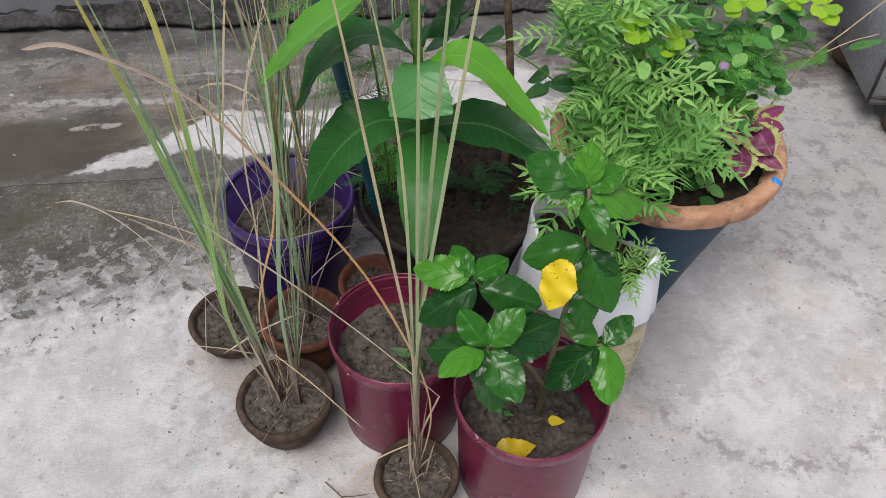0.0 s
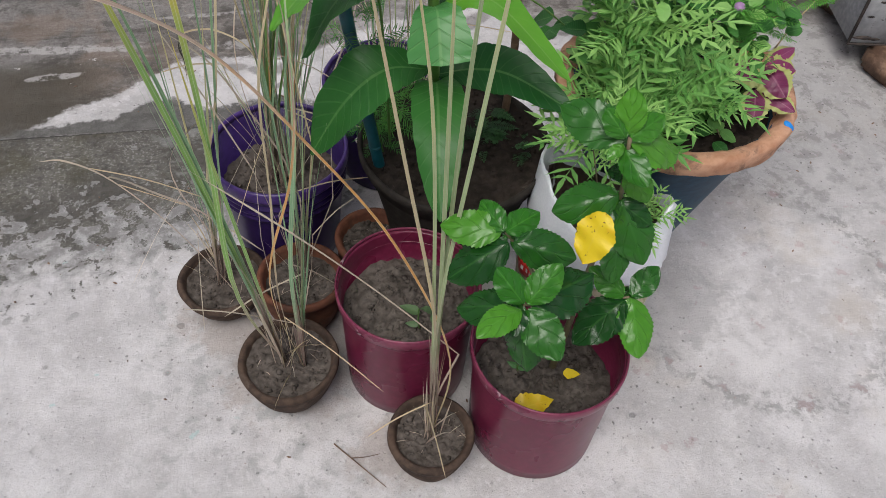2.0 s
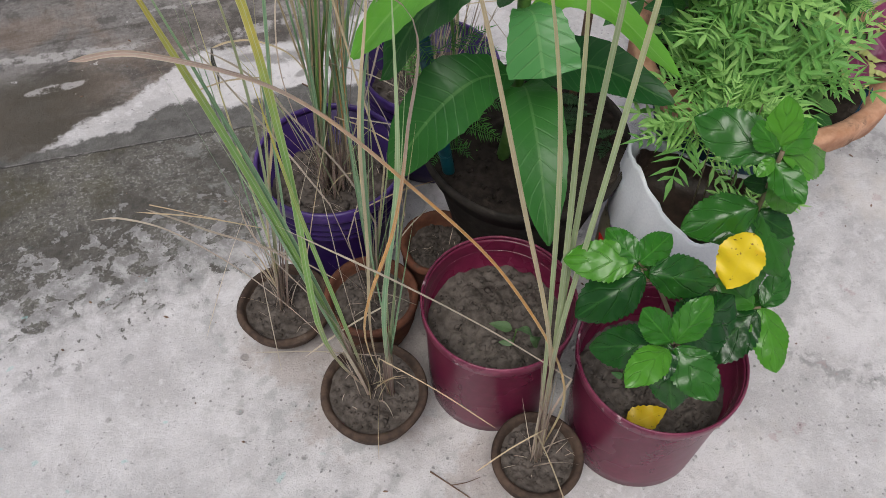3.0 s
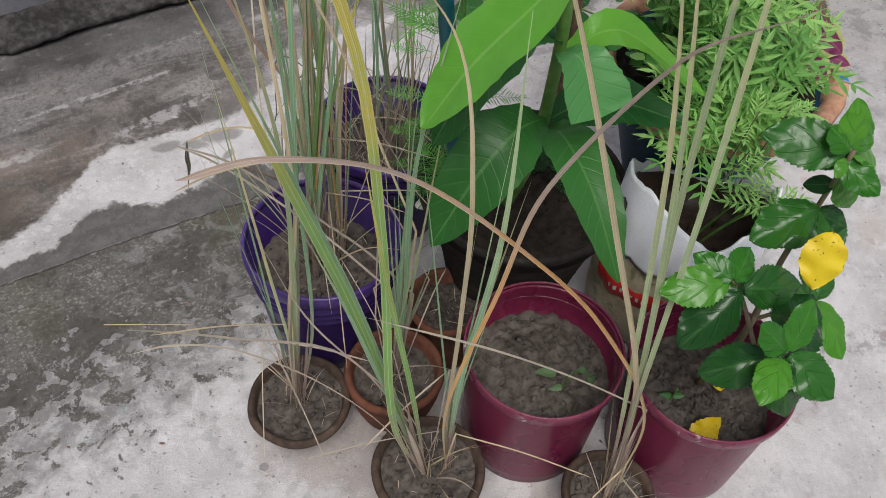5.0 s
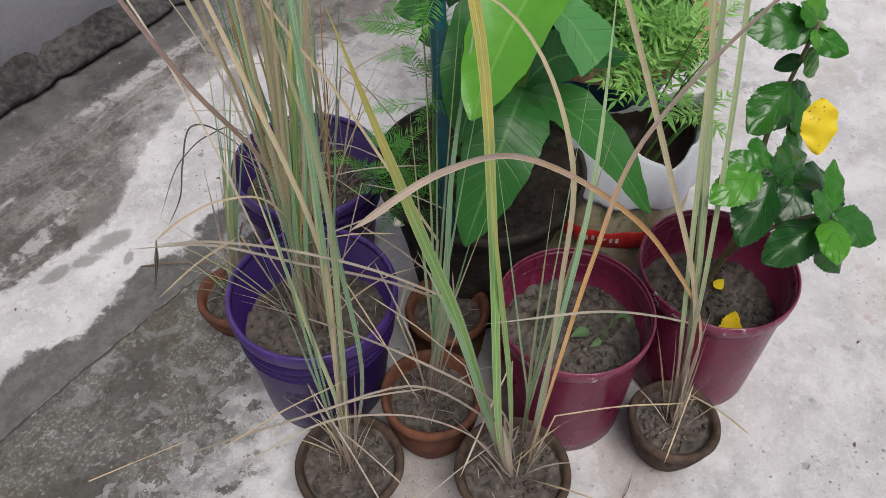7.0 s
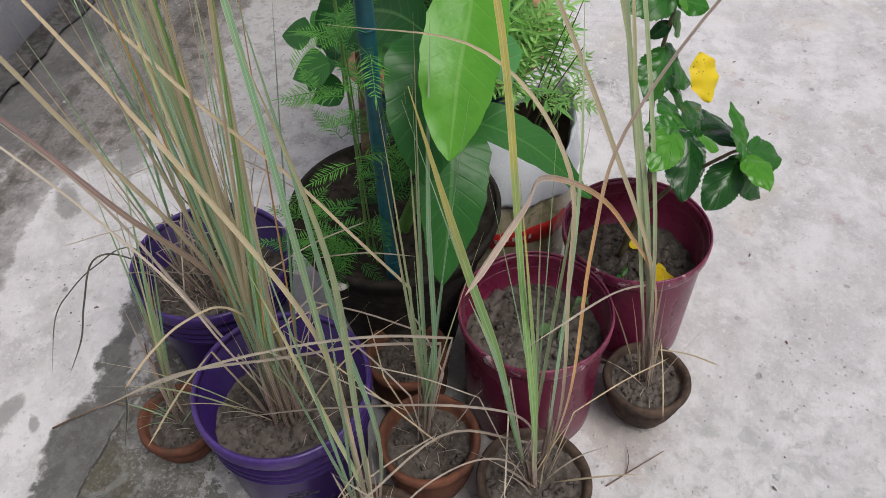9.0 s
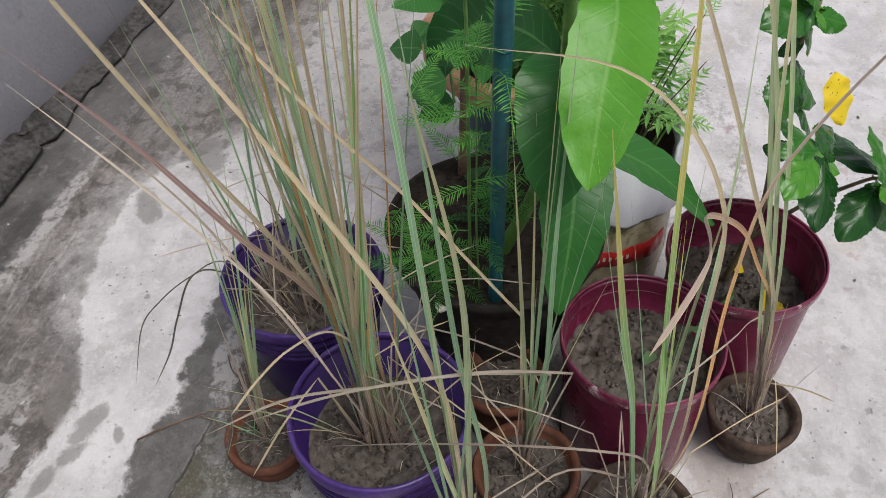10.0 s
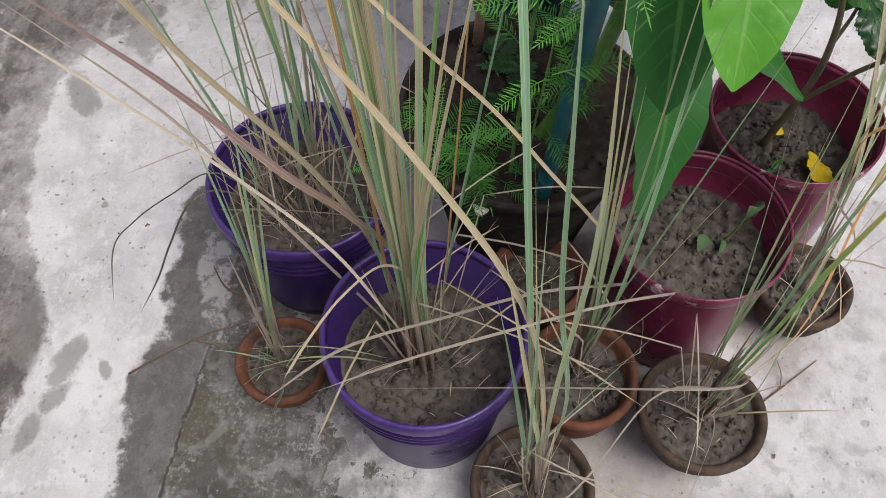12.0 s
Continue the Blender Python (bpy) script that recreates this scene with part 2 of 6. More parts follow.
    base = mix(nt, times(pale, smooth(nt, inverse(speck), 0.40, 0.54), 0.70), base, mix(nt, speck, (0.36, 0.34, 0.33), (0.62, 0.60, 0.60)))
    # damp stains on the pale tongue
    damp = either(patch(-0.275, 1.985, 0.050, 0.026, -8), patch(-0.345, 1.985, 0.036, 0.022, -30), patch(-0.41, 2.01, 0.040, 0.018, -10), patch(-0.285, 1.912, 0.022, 0.012, 30), patch(-0.22, 2.075, 0.09, 0.03, 12), patch(0.55, 2.08, 0.09, 0.045, 20), patch(0.35, 2.16, 0.07, 0.03, 30), patch(0.87, 2.10, 0.06, 0.045, 0))
    base = mix(nt, times(damp, 0.64), base, (0.17, 0.158, 0.148))
    # soil washed out round the small pots
    dirt = either(patch(-0.30, 0.97, 0.17, 0.13, 20), patch(-0.10, 0.72, 0.12, 0.08, 10), patch(-0.38, 1.10, 0.16, 0.12, 0))
    base = mix(nt, times(dirt, 0.42), base, (0.27, 0.205, 0.165))
    # the planter's contact shadow, painted into the floor as a grey patch
    base = mix(nt, times(patch(0.55, 0.98, 0.17, 0.12, 20), 0.45), base, (0.23, 0.225, 0.228))
    rubble = times(smooth(nt, y_ragged, 2.39, 2.44), smooth(nt, speck, 0.34, 0.48))
    base = mix(nt, times(rubble, 0.80), base, mix(nt, smooth(nt, blotch, 0.40, 0.60), (0.060, 0.057, 0.058), (0.125, 0.120, 0.120)))
    joint = times(inverse(smooth(nt, math_node(nt, "ABSOLUTE", minus(math_node(nt, "MULTIPLY_ADD", minus(speck, 0.5), 0.02, y), joint_y)), 0.0008, 0.0036)), inverse(smooth(nt, x, -0.30, -0.12)), smooth(nt, dots, 0.36, 0.46))
    base = mix(nt, times(joint, 0.75), base, (0.035, 0.032, 0.028))
    # reddish and turquoise spots
    red = times(smooth(nt, noise_of(nt, co, 15.0, 4.0, 0.6), 0.63, 0.68), smooth(nt, x, 0.15, 0.35), inverse(smooth(nt, y, 1.3, 1.6)))
    base = mix(nt, times(red, 0.28), base, (0.36, 0.19, 0.20))
    teal = times(smooth(nt, noise_of(nt, co, 24.0, 3.0), 0.68, 0.73), inverse(smooth(nt, x, -0.55, -0.35)), inverse(smooth(nt, y, 1.35, 1.55)))
    base = mix(nt, times(teal, 0.4), base, (0.30, 0.56, 0.54))
    nt.links.new(base, s.inputs["Base Color"])
    nt.links.new(math_node(nt, "MULTIPLY_ADD", either(damp, brown, band), -0.30, 0.82), s.inputs["Roughness"])
    s.inputs["Specular IOR Level"].default_value = 0.35
    h = math_node(nt, "MULTIPLY_ADD", speck, 0.6, math_node(nt, "MULTIPLY", grain, 0.4))
    h = math_node(nt, "MULTIPLY_ADD", either(spot, pit), -0.35, h)
    h = math_node(nt, "MULTIPLY_ADD", joint, -0.5, h)
    bump(nt, s, h, 0.9, 0.006)
    return m


def leaf_material(name, low, high, rib, rough=0.4, vein=26.0, back=0.25, scale=30.0, spec=0.5, specks=None, edge=None, edge_at=0.78, ribs=0.10, relief=0.12, pucker=0.6):
    """A leaf: UV across 0 to 1 with the midrib at 0.5, along 0 to 1."""
    m, nt, s = nodes_of(name)
    uv = nt.nodes.new("ShaderNodeUVMap").outputs[0]
    sep = nt.nodes.new("ShaderNodeSeparateXYZ")
    nt.links.new(uv, sep.inputs[0])
    u, v = sep.outputs[0], sep.outputs[1]
    off = math_node(nt, "ABSOLUTE", math_node(nt, "ADD", u, -0.5))
    co = nt.nodes.new("ShaderNodeTexCoord").outputs["Object"]
    n = noise_of(nt, co, scale, 4.0)
    r = nt.nodes.new("ShaderNodeObjectInfo").outputs["Random"]
    t = math_node(nt, "MULTIPLY_ADD", r, 0.75, math_node(nt, "MULTIPLY_ADD", n, 0.45, -0.1))
    col = mix(nt, smooth(nt, t, 0.15, 0.85), low, high)
    wave = math_node(nt, "SINE", math_node(nt, "MULTIPLY_ADD", n, 2.2, math_node(nt, "MULTIPLY_ADD", v, vein * 2, math_node(nt, "MULTIPLY", off, -22.0))))
    veins = smooth(nt, wave, 0.86, 1.0)
    col = mix(nt, math_node(nt, "MULTIPLY", veins, ribs), col, rib)
    mid = math_node(nt, "SUBTRACT", 1.0, smooth(nt, off, 0.012, 0.035))
    col = mix(nt, math_node(nt, "MULTIPLY", mid, 0.36), col, rib)
    if specks:
        col = mix(nt, smooth(nt, noise_of(nt, co, 130.0, 3.0, 0.6), 0.64, 0.70), col, specks)
        col = mix(nt, math_node(nt, "MULTIPLY", smooth(nt, noise_of(nt, co, 45.0, 3.0, 0.6), 0.56, 0.70), 0.35), col, (0.80, 0.42, 0.02))
    if edge:
        rim = smooth(nt, math_node(nt, "MULTIPLY_ADD", n, 0.14, off), edge_at * 0.5, edge_at * 0.5 + 0.05)
        col = mix(nt, rim, col, edge)
    nt.links.new(col, s.inputs["Base Color"])
    s.inputs["Roughness"].default_value = rough
    s.inputs["Specular IOR Level"].default_value = spec
    bump(nt, s, math_node(nt, "MULTIPLY_ADD", veins, -relief, math_node(nt, "MULTIPLY", n, pucker)), 0.7, 0.004)
    glow = nt.nodes.new("ShaderNodeBsdfTranslucent")
    nt.links.new(col, glow.inputs[0])
    blend = nt.nodes.new("ShaderNodeMixShader")
    blend.inputs[0].default_value = back
    out = nt.nodes["Material Output"]
    nt.links.new(s.outputs[0], blend.inputs[1])
    nt.links.new(glow.outputs[0], blend.inputs[2])
    nt.links.new(blend.outputs[0], out.inputs[0])
    return m


def blade_material(name, foot, middle, tip, rough=0.5, turn=0.75, dry=(0.46, 0.38, 0.26)):
    """A grass blade: colour runs from the foot to the tip along V, with fine lengthwise fibres."""
    m, nt, s = nodes_of(name)
    uv = nt.nodes.new("ShaderNodeUVMap").outputs[0]
    sep = nt.nodes.new("ShaderNodeSeparateXYZ")
    nt.links.new(uv, sep.inputs[0])
    u, v = sep.outputs[0], sep.outputs[1]
    r = nt.nodes.new("ShaderNodeObjectInfo").outputs["Random"]
    co = nt.nodes.new("ShaderNodeTexCoord").outputs["Object"]
    n = noise_of(nt, co, 14.0, 4.0)
    along = math_node(nt, "ADD", v, math_node(nt, "MULTIPLY_ADD", n, 0.3, -0.15))
    col = mix(nt, smooth(nt, along, 0.08, 0.34), foot, middle)
    late = math_node(nt, "ADD", along, math_node(nt, "MULTIPLY_ADD", r, 0.4, -0.2))
    col = mix(nt, smooth(nt, late, turn - 0.15, turn + 0.15), col, tip)
    fibre = math_node(nt, "SINE", math_node(nt, "MULTIPLY", u, 40.0))
    col = mix(nt, math_node(nt, "MULTIPLY", smooth(nt, fibre, 0.2, 1.0), 0.22), col, (0.62, 0.64, 0.5))
    off = math_node(nt, "ABSOLUTE", math_node(nt, "ADD", u, -0.5))
    col = mix(nt, math_node(nt, "MULTIPLY", smooth(nt, off, 0.36, 0.46), 0.45), col, (0.62, 0.60, 0.40))
    col = mix(nt, math_node(nt, "MULTIPLY", math_node(nt, "SUBTRACT", 1.0, smooth(nt, off, 0.03, 0.09)), 0.35), col, (0.66, 0.70, 0.55))
    stretch = nt.nodes.new("ShaderNodeCombineXYZ")
    nt.links.new(math_node(nt, "MULTIPLY_ADD", r, 40.0, math_node(nt, "MULTIPLY", u, 5.0)), stretch.inputs[0])
    nt.links.new(math_node(nt, "MULTIPLY", v, 22.0), stretch.inputs[1])
    wear = noise_of(nt, stretch.outputs[0], 1.0, 5.0, 0.65)
    col = mix(nt, math_node(nt, "MULTIPLY", smooth(nt, wear, 0.52, 0.70), 0.45), col, dry)
    col = mix(nt, math_node(nt, "MULTIPLY", smooth(nt, math_node(nt, "SUBTRACT", 1.0, wear), 0.50, 0.64), 0.18), col, (0.12, 0.14, 0.06))
    h = nt.nodes.new("ShaderNodeHueSaturation")
    nt.links.new(math_node(nt, "MULTIPLY_ADD", r, 0.45, 0.78), h.inputs["Value"])
    nt.links.new(col, h.inputs["Color"])
    nt.links.new(h.outputs[0], s.inputs["Base Color"])
    s.inputs["Roughness"].default_value = rough
    bump(nt, s, fibre, 0.3, 0.0006)
    glow = nt.nodes.new("ShaderNodeBsdfTranslucent")
    nt.links.new(h.outputs[0], glow.inputs[0])
    blend = nt.nodes.new("ShaderNodeMixShader")
    blend.inputs[0].default_value = 0.32
    nt.links.new(s.outputs[0], blend.inputs[1])
    nt.links.new(glow.outputs[0], blend.inputs[2])
    nt.links.new(blend.outputs[0], nt.nodes["Material Output"].inputs[0])
    return m


CONCRETE = concrete()
PLASTER = plain("grey_white_plaster", (0.80, 0.80, 0.86), (0.90, 0.90, 0.95), 0.9, 90, 5, (0.48, 0.47, 0.48), (0.62, 0.8), 0.6, 0.006)
LEDGE = plain("rough_damp_cement", (0.024, 0.022, 0.022), (0.092, 0.087, 0.086), 0.88, 55, 7, (0.032, 0.028, 0.026), (0.54, 0.64), 0.9, 0.006, spec=0.25)
SOIL = plain("damp_grey_soil", (0.060, 0.050, 0.043), (0.138, 0.118, 0.104), 0.92, 70, 9, (0.045, 0.037, 0.031), (0.58, 0.70), 0.9, 0.005, spec=0.15)
DARK_SOIL = plain("dark_soil", (0.016, 0.012, 0.010), (0.044, 0.034, 0.028), 0.92, 60, 12, (0.085, 0.068, 0.055), (0.62, 0.74), 0.9, 0.005, spec=0.15)
PURPLE = plain("purple_bucket_plastic", (0.0215, 0.0075, 0.072), (0.036, 0.013, 0.108), 0.36, 80, 7, (0.0765, 0.0595, 0.119), (0.64, 0.82), 0.08, 0.001, spec=0.4)
PURPLE_RIM = plain("worn_purple_rim", (0.040, 0.016, 0.120), (0.072, 0.034, 0.185), 0.36, 80, 16, (0.17, 0.14, 0.28), (0.62, 0.74), 0.1, 0.001)
MAROON = plain("maroon_pot_plastic", (0.112, 0.010, 0.034), (0.160, 0.018, 0.052), 0.30, 70, 6, (0.22, 0.09, 0.13), (0.66, 0.82), 0.08, 0.001, spec=0.4)
# pale flecks are chipped wear and also rim highlights put into the colour
MAROON_RIM = plain("worn_highlit_maroon_rim", (0.135, 0.016, 0.046), (0.21, 0.040, 0.080), 0.30, 70, 22, (0.55, 0.42, 0.44), (0.60, 0.68), 0.1, 0.001)
CLAY = plain("grimy_brown_clay", (0.046, 0.032, 0.025), (0.105, 0.070, 0.052), 0.85, 70, 11, (0.15, 0.12, 0.10), (0.58, 0.75), 0.5, 0.003, spec=0.2)
TERRACOTTA = plain("terracotta", (0.09775, 0.0391, 0.0238), (0.1785, 0.0697, 0.0408), 0.8, 60, 9, (0.0765, 0.051, 0.03825), (0.52, 0.70), 0.4, 0.002, spec=0.25)
ORANGE_RIM = plain("orange_rim_clay", (0.44, 0.22, 0.13), (0.60, 0.35, 0.23), 0.85, 45, 14, (0.27, 0.16, 0.11), (0.52, 0.66), 0.9, 0.005, spec=0.25)
BLUE_POT = plain("faded_blue_paint", (0.006, 0.034, 0.066), (0.012, 0.060, 0.105), 0.6, 60, 7, (0.035, 0.045, 0.05), (0.62, 0.78), 0.3, 0.002, spec=0.3)
BLACK_POT = plain("dull_black_plastic", (0.018, 0.015, 0.013), (0.040, 0.034, 0.029), 0.8, 50, 8, (0.075, 0.062, 0.052), (0.56, 0.72), 0.5, 0.003, spec=0.2)
SACK = plain("white_woven_plastic", (0.76, 0.78, 0.83), (0.85, 0.87, 0.91), 0.32, 220, 6, (0.6, 0.6, 0.6), (0.66, 0.85), 0.25, 0.001)
SACK_PRINT = plain("cream_printed_plastic", (0.42, 0.36, 0.22), (0.62, 0.56, 0.40), 0.4, 40, 14, (0.28, 0.27, 0.13), (0.5, 0.62), 0.2, 0.001)
RED_PRINT = plain("red_print", (0.52, 0.02, 0.02), (0.66, 0.04, 0.035), 0.4, 60, 8, None, (0.6, 0.8), 0.15, 0.001)
PALE_PRINT = plain("pale_print", (0.75, 0.72, 0.7), (0.82, 0.8, 0.78), 0.5, 60, 8, None, (0.6, 0.8), 0.1, 0.001)
WORN_PRINT = plain("worn_pale_print", (0.10, 0.07, 0.20), (0.50, 0.48, 0.55), 0.5, 160, 40, (0.05, 0.03, 0.12), (0.50, 0.58), 0.1, 0.001)
BROWN_FILM = plain("brown_plastic_film", (0.030, 0.020, 0.016), (0.080, 0.052, 0.040), 0.4, 50, 10, (0.11, 0.08, 0.06), (0.6, 0.8), 0.6, 0.005)
TIN = plain("grey_painted_tin", (0.20, 0.21, 0.23), (0.33, 0.34, 0.36), 0.45, 60, 6, (0.08, 0.075, 0.07), (0.6, 0.7), 0.2, 0.002, metal=0.5)
TIN_LIGHT = plain("scuffed_pale_tin", (0.42, 0.43, 0.45), (0.58, 0.59, 0.61), 0.5, 60, 9, (0.10, 0.09, 0.09), (0.62, 0.68), 0.2, 0.002, metal=0.3)
RUST = plain("dark_rust", (0.022, 0.018, 0.016), (0.075, 0.058, 0.050), 0.85, 90, 20, (0.16, 0.10, 0.07), (0.6, 0.75), 0.6, 0.002)
WOOD = plain("weathered_wood", (0.10, 0.055, 0.035), (0.24, 0.15, 0.10), 0.8, 50, 10, (0.05, 0.03, 0.025), (0.55, 0.7), 0.5, 0.003)
PALE_WOOD = plain("pale_stick_wood", (0.45, 0.33, 0.20), (0.6, 0.46, 0.3), 0.7, 60, 12)
TEAL = plain("teal_plastic_pipe", (0.004, 0.065, 0.085), (0.009, 0.105, 0.13), 0.4, 50, 8, (0.03, 0.10, 0.11), (0.6, 0.8), 0.1, 0.001)
BLUE_PAINT = plain("bright_blue_paint", (0.0, 0.20, 0.68), (0.01, 0.28, 0.8), 0.4, 60, 9)
MAUVE = plain("mauve_petal", (0.30, 0.16, 0.34), (0.45, 0.28, 0.48), 0.6, 90, 20)
SHELL = plain("white_shell", (0.6, 0.55, 0.5), (0.8, 0.77, 0.73), 0.5, 80, 20, (0.35, 0.25, 0.2), (0.6, 0.75))
YELLOW_LEAF = leaf_material("yellow_leaf", (0.72, 0.50, 0.012), (0.85, 0.64, 0.02), (0.80, 0.60, 0.05), 0.45, back=0.2, ribs=0.02, relief=0.0, specks=(0.20, 0.09, 0.015))
HIBISCUS_OLD = leaf_material("glossy_dark_green_leaf", (0.008, 0.055, 0.008), (0.026, 0.125, 0.014), (0.045, 0.16, 0.025), 0.27, vein=10, back=0.10, spec=0.42, ribs=0.10, scale=60, relief=0.45, pucker=0.45)
HIBISCUS_NEW = leaf_material("glossy_fresh_green_leaf", (0.028, 0.155, 0.012), (0.085, 0.285, 0.022), (0.11, 0.33, 0.05), 0.28, vein=10, back=0.20, spec=0.42, ribs=0.10, scale=60, relief=0.45, pucker=0.45)
BROAD = leaf_material("broad_green_leaf", (0.01716, 0.1131, 0.02028), (0.0468, 0.2028, 0.0351), (0.20, 0.42, 0.13), 0.38, vein=46, back=0.38, ribs=0.09, scale=22, relief=0.12, pucker=0.9)
BROAD_CUT = leaf_material("cut_broad_leaf", (0.0425, 0.1997, 0.051), (0.085, 0.289, 0.0765), (0.26, 0.48, 0.18), 0.38, vein=46, back=0.25, ribs=0.14, scale=22, relief=0.30)
BROAD_NEW = leaf_material("young_broad_leaf", (0.08, 0.32, 0.025), (0.17, 0.46, 0.045), (0.32, 0.56, 0.16), 0.38, vein=46, back=0.35, ribs=0.035, scale=22, relief=0.05, pucker=1.0)
MARIGOLD = leaf_material("marigold_leaf", (0.150, 0.38, 0.085), (0.38, 0.66, 0.19), (0.28, 0.53, 0.16), 0.5, back=0.3)
FERNY = leaf_material("feathery_green_leaf", (0.035, 0.19, 0.022), (0.12, 0.38, 0.05), (0.17, 0.42, 0.08), 0.5, back=0.2)
DULL_FERN = leaf_material("dark_ferny_leaf", (0.014, 0.055, 0.014), (0.035, 0.115, 0.030), (0.05, 0.14, 0.04), 0.5, back=0.15)
LIME = leaf_material("lime_round_leaf", (0.25, 0.48, 0.02), (0.42, 0.66, 0.04), (0.5, 0.7, 0.15), 0.4, back=0.35)
SHRUB = leaf_material("mid_green_shrub_leaf", (0.03, 0.14, 0.025), (0.08, 0.27, 0.05), (0.15, 0.36, 0.1), 0.45, back=0.2)
SPROUT = leaf_material("dull_grey_green_leaf", (0.045, 0.10, 0.040), (0.11, 0.19, 0.075), (0.15, 0.22, 0.10), 0.55, back=0.15)
COLEUS = leaf_material("magenta_coleus_leaf", (0.125, 0.012, 0.055), (0.28, 0.042, 0.140), (0.44, 0.18, 0.28), 0.45, edge=(0.44, 0.48, 0.16), edge_at=0.72, ribs=0.05)
STEM = plain("brown_green_stem", (0.10, 0.10, 0.04), (0.20, 0.15, 0.09), 0.6, 60, 14)
GREEN_STEM = plain("green_stem", (0.07, 0.17, 0.03), (0.14, 0.26, 0.06), 0.5, 60, 14)
BLADE_GREEN = blade_material("green_grass_blade", (0.30, 0.19, 0.17), (0.22, 0.42, 0.225), (0.36, 0.50, 0.25), turn=0.8, dry=(0.45, 0.44, 0.27))
BLADE_FRESH = blade_material("fresh_grass_blade", (0.31, 0.21, 0.18), (0.21, 0.42, 0.090), (0.58, 0.48, 0.07), turn=0.70, dry=(0.40, 0.42, 0.12))
BLADE_PALE = blade_material("pale_grass_blade", (0.30, 0.20, 0.18), (0.39, 0.49, 0.25), (0.58, 0.52, 0.27), turn=0.62, dry=(0.52, 0.46, 0.28))
BLADE_STRAW = blade_material("straw_grass_blade", (0.26, 0.17, 0.145), (0.56, 0.45, 0.28), (0.56, 0.42, 0.26), turn=0.7)
BLADE_ORANGE = blade_material("orange_dry_blade", (0.50, 0.40, 0.22), (0.62, 0.29, 0.07), (0.46, 0.33, 0.28), turn=0.66, dry=(0.52, 0.34, 0.18))
BLADE_PINK = blade_material("pinkish_dry_blade", (0.42, 0.30, 0.26), (0.52, 0.40, 0.34), (0.50, 0.42, 0.34), turn=0.6)
BLADE_RED = blade_material("reddish_dry_blade", (0.46, 0.36, 0.26), (0.42, 0.27, 0.20), (0.36, 0.20, 0.20), turn=0.60, dry=(0.45, 0.33, 0.33))
BLADE_BLACK = blade_material("withered_dark_blade", (0.10, 0.085, 0.07), (0.05, 0.048, 0.045), (0.03, 0.03, 0.03), turn=0.6)
BLADE_SHEATH = blade_material("purplish_leaf_sheath", (0.20, 0.105, 0.105), (0.33, 0.215, 0.20), (0.38, 0.31, 0.24), turn=0.75)


# ---- mesh helpers ----
def part(name, bm, material, parent=None, label=""):
    me = bpy.data.meshes.new(name)
    bm.normal_update()
    bm.to_mesh(me)
    bm.free()
    for f in me.polygons:
        f.use_smooth = True
    for one in material if isinstance(material, (list, tuple)) else [material]:
        me.materials.append(one)
    ob = new(name, me)
    ob.parent = parent
    if label:
        ob["label"] = label
    return ob


def thing(name, place, label, category, group=""):
    ob = new(name)
    ob.empty_display_size = 0.05
    ob.location = place
    return tagged(ob, label, category, group)


def lathe(profile, segments=56, wobble=0.0, seed=0):
    """A closed ring of (radius, height) pairs spun round z."""
    bm = bmesh.new()
    rings = []
    for r, z in profile:
        ring = []
        for i in range(segments):
            a = 2 * math.pi * i / segments
            k = 1 + wobble * noise.noise((math.cos(a) * 1.5 + seed, math.sin(a) * 1.5, z * 6))
            ring.append(bm.verts.new((r * k * math.cos(a), r * k * math.sin(a), z)))
        rings.append(ring)
    for a, b in zip(rings, rings[1:]):
        for i in range(segments):
            j = (i + 1) % segments
            bm.faces.new((a[i], a[j], b[j], b[i]))
    return bm


def clods(x, y, seed):
    """Height of crumbly soil: rounded clods parted by cracks, over slow swells."""
    big, _ = noise.voronoi(Vector((x * 30 + seed, y * 30, seed * 0.7)))
    small, _ = noise.voronoi(Vector((x * 75, y * 75 + seed, 3.0)))
    swell = noise.noise((x * 9 + seed, y * 9, 0))
    crack = min(1.0, (big[1] - big[0]) * 2.6)
    chip = min(1.0, (small[1] - small[0]) * 2.4)
    where = 0.5 + 0.5 * noise.noise((x * 13, y * 13 + seed, 8))
    return 0.75 * swell + (crack - 0.5) * (0.35 + 0.6 * where) + 0.35 * (chip - 0.5) + 0.30 * noise.noise((x * 90, y * 90, seed))


def soil_bed(radius, height, rough=0.012, seed=0):
    """A lumpy soil surface."""
    bm = bmesh.new()
    rings, segments = 36, 104
    grid = []
    for k in range(rings + 1):
        r = radius * k / rings
        row = []
        for i in range(segments if k else 1):
            a = 2 * math.pi * i / segments
            x, y = r * math.cos(a), r * math.sin(a)
            row.append(bm.verts.new((x, y, height + rough * 0.62 * clods(x, y, seed))))
        grid.append(row)
    for i in range(segments):
        bm.faces.new((grid[0][0], grid[1][i], grid[1][(i + 1) % segments]))
    for k in range(1, rings):
        for i in range(segments):
            j = (i + 1) % segments
            bm.faces.new((grid[k][i], grid[k + 1][i], grid[k + 1][j], grid[k][j]))
    return bm


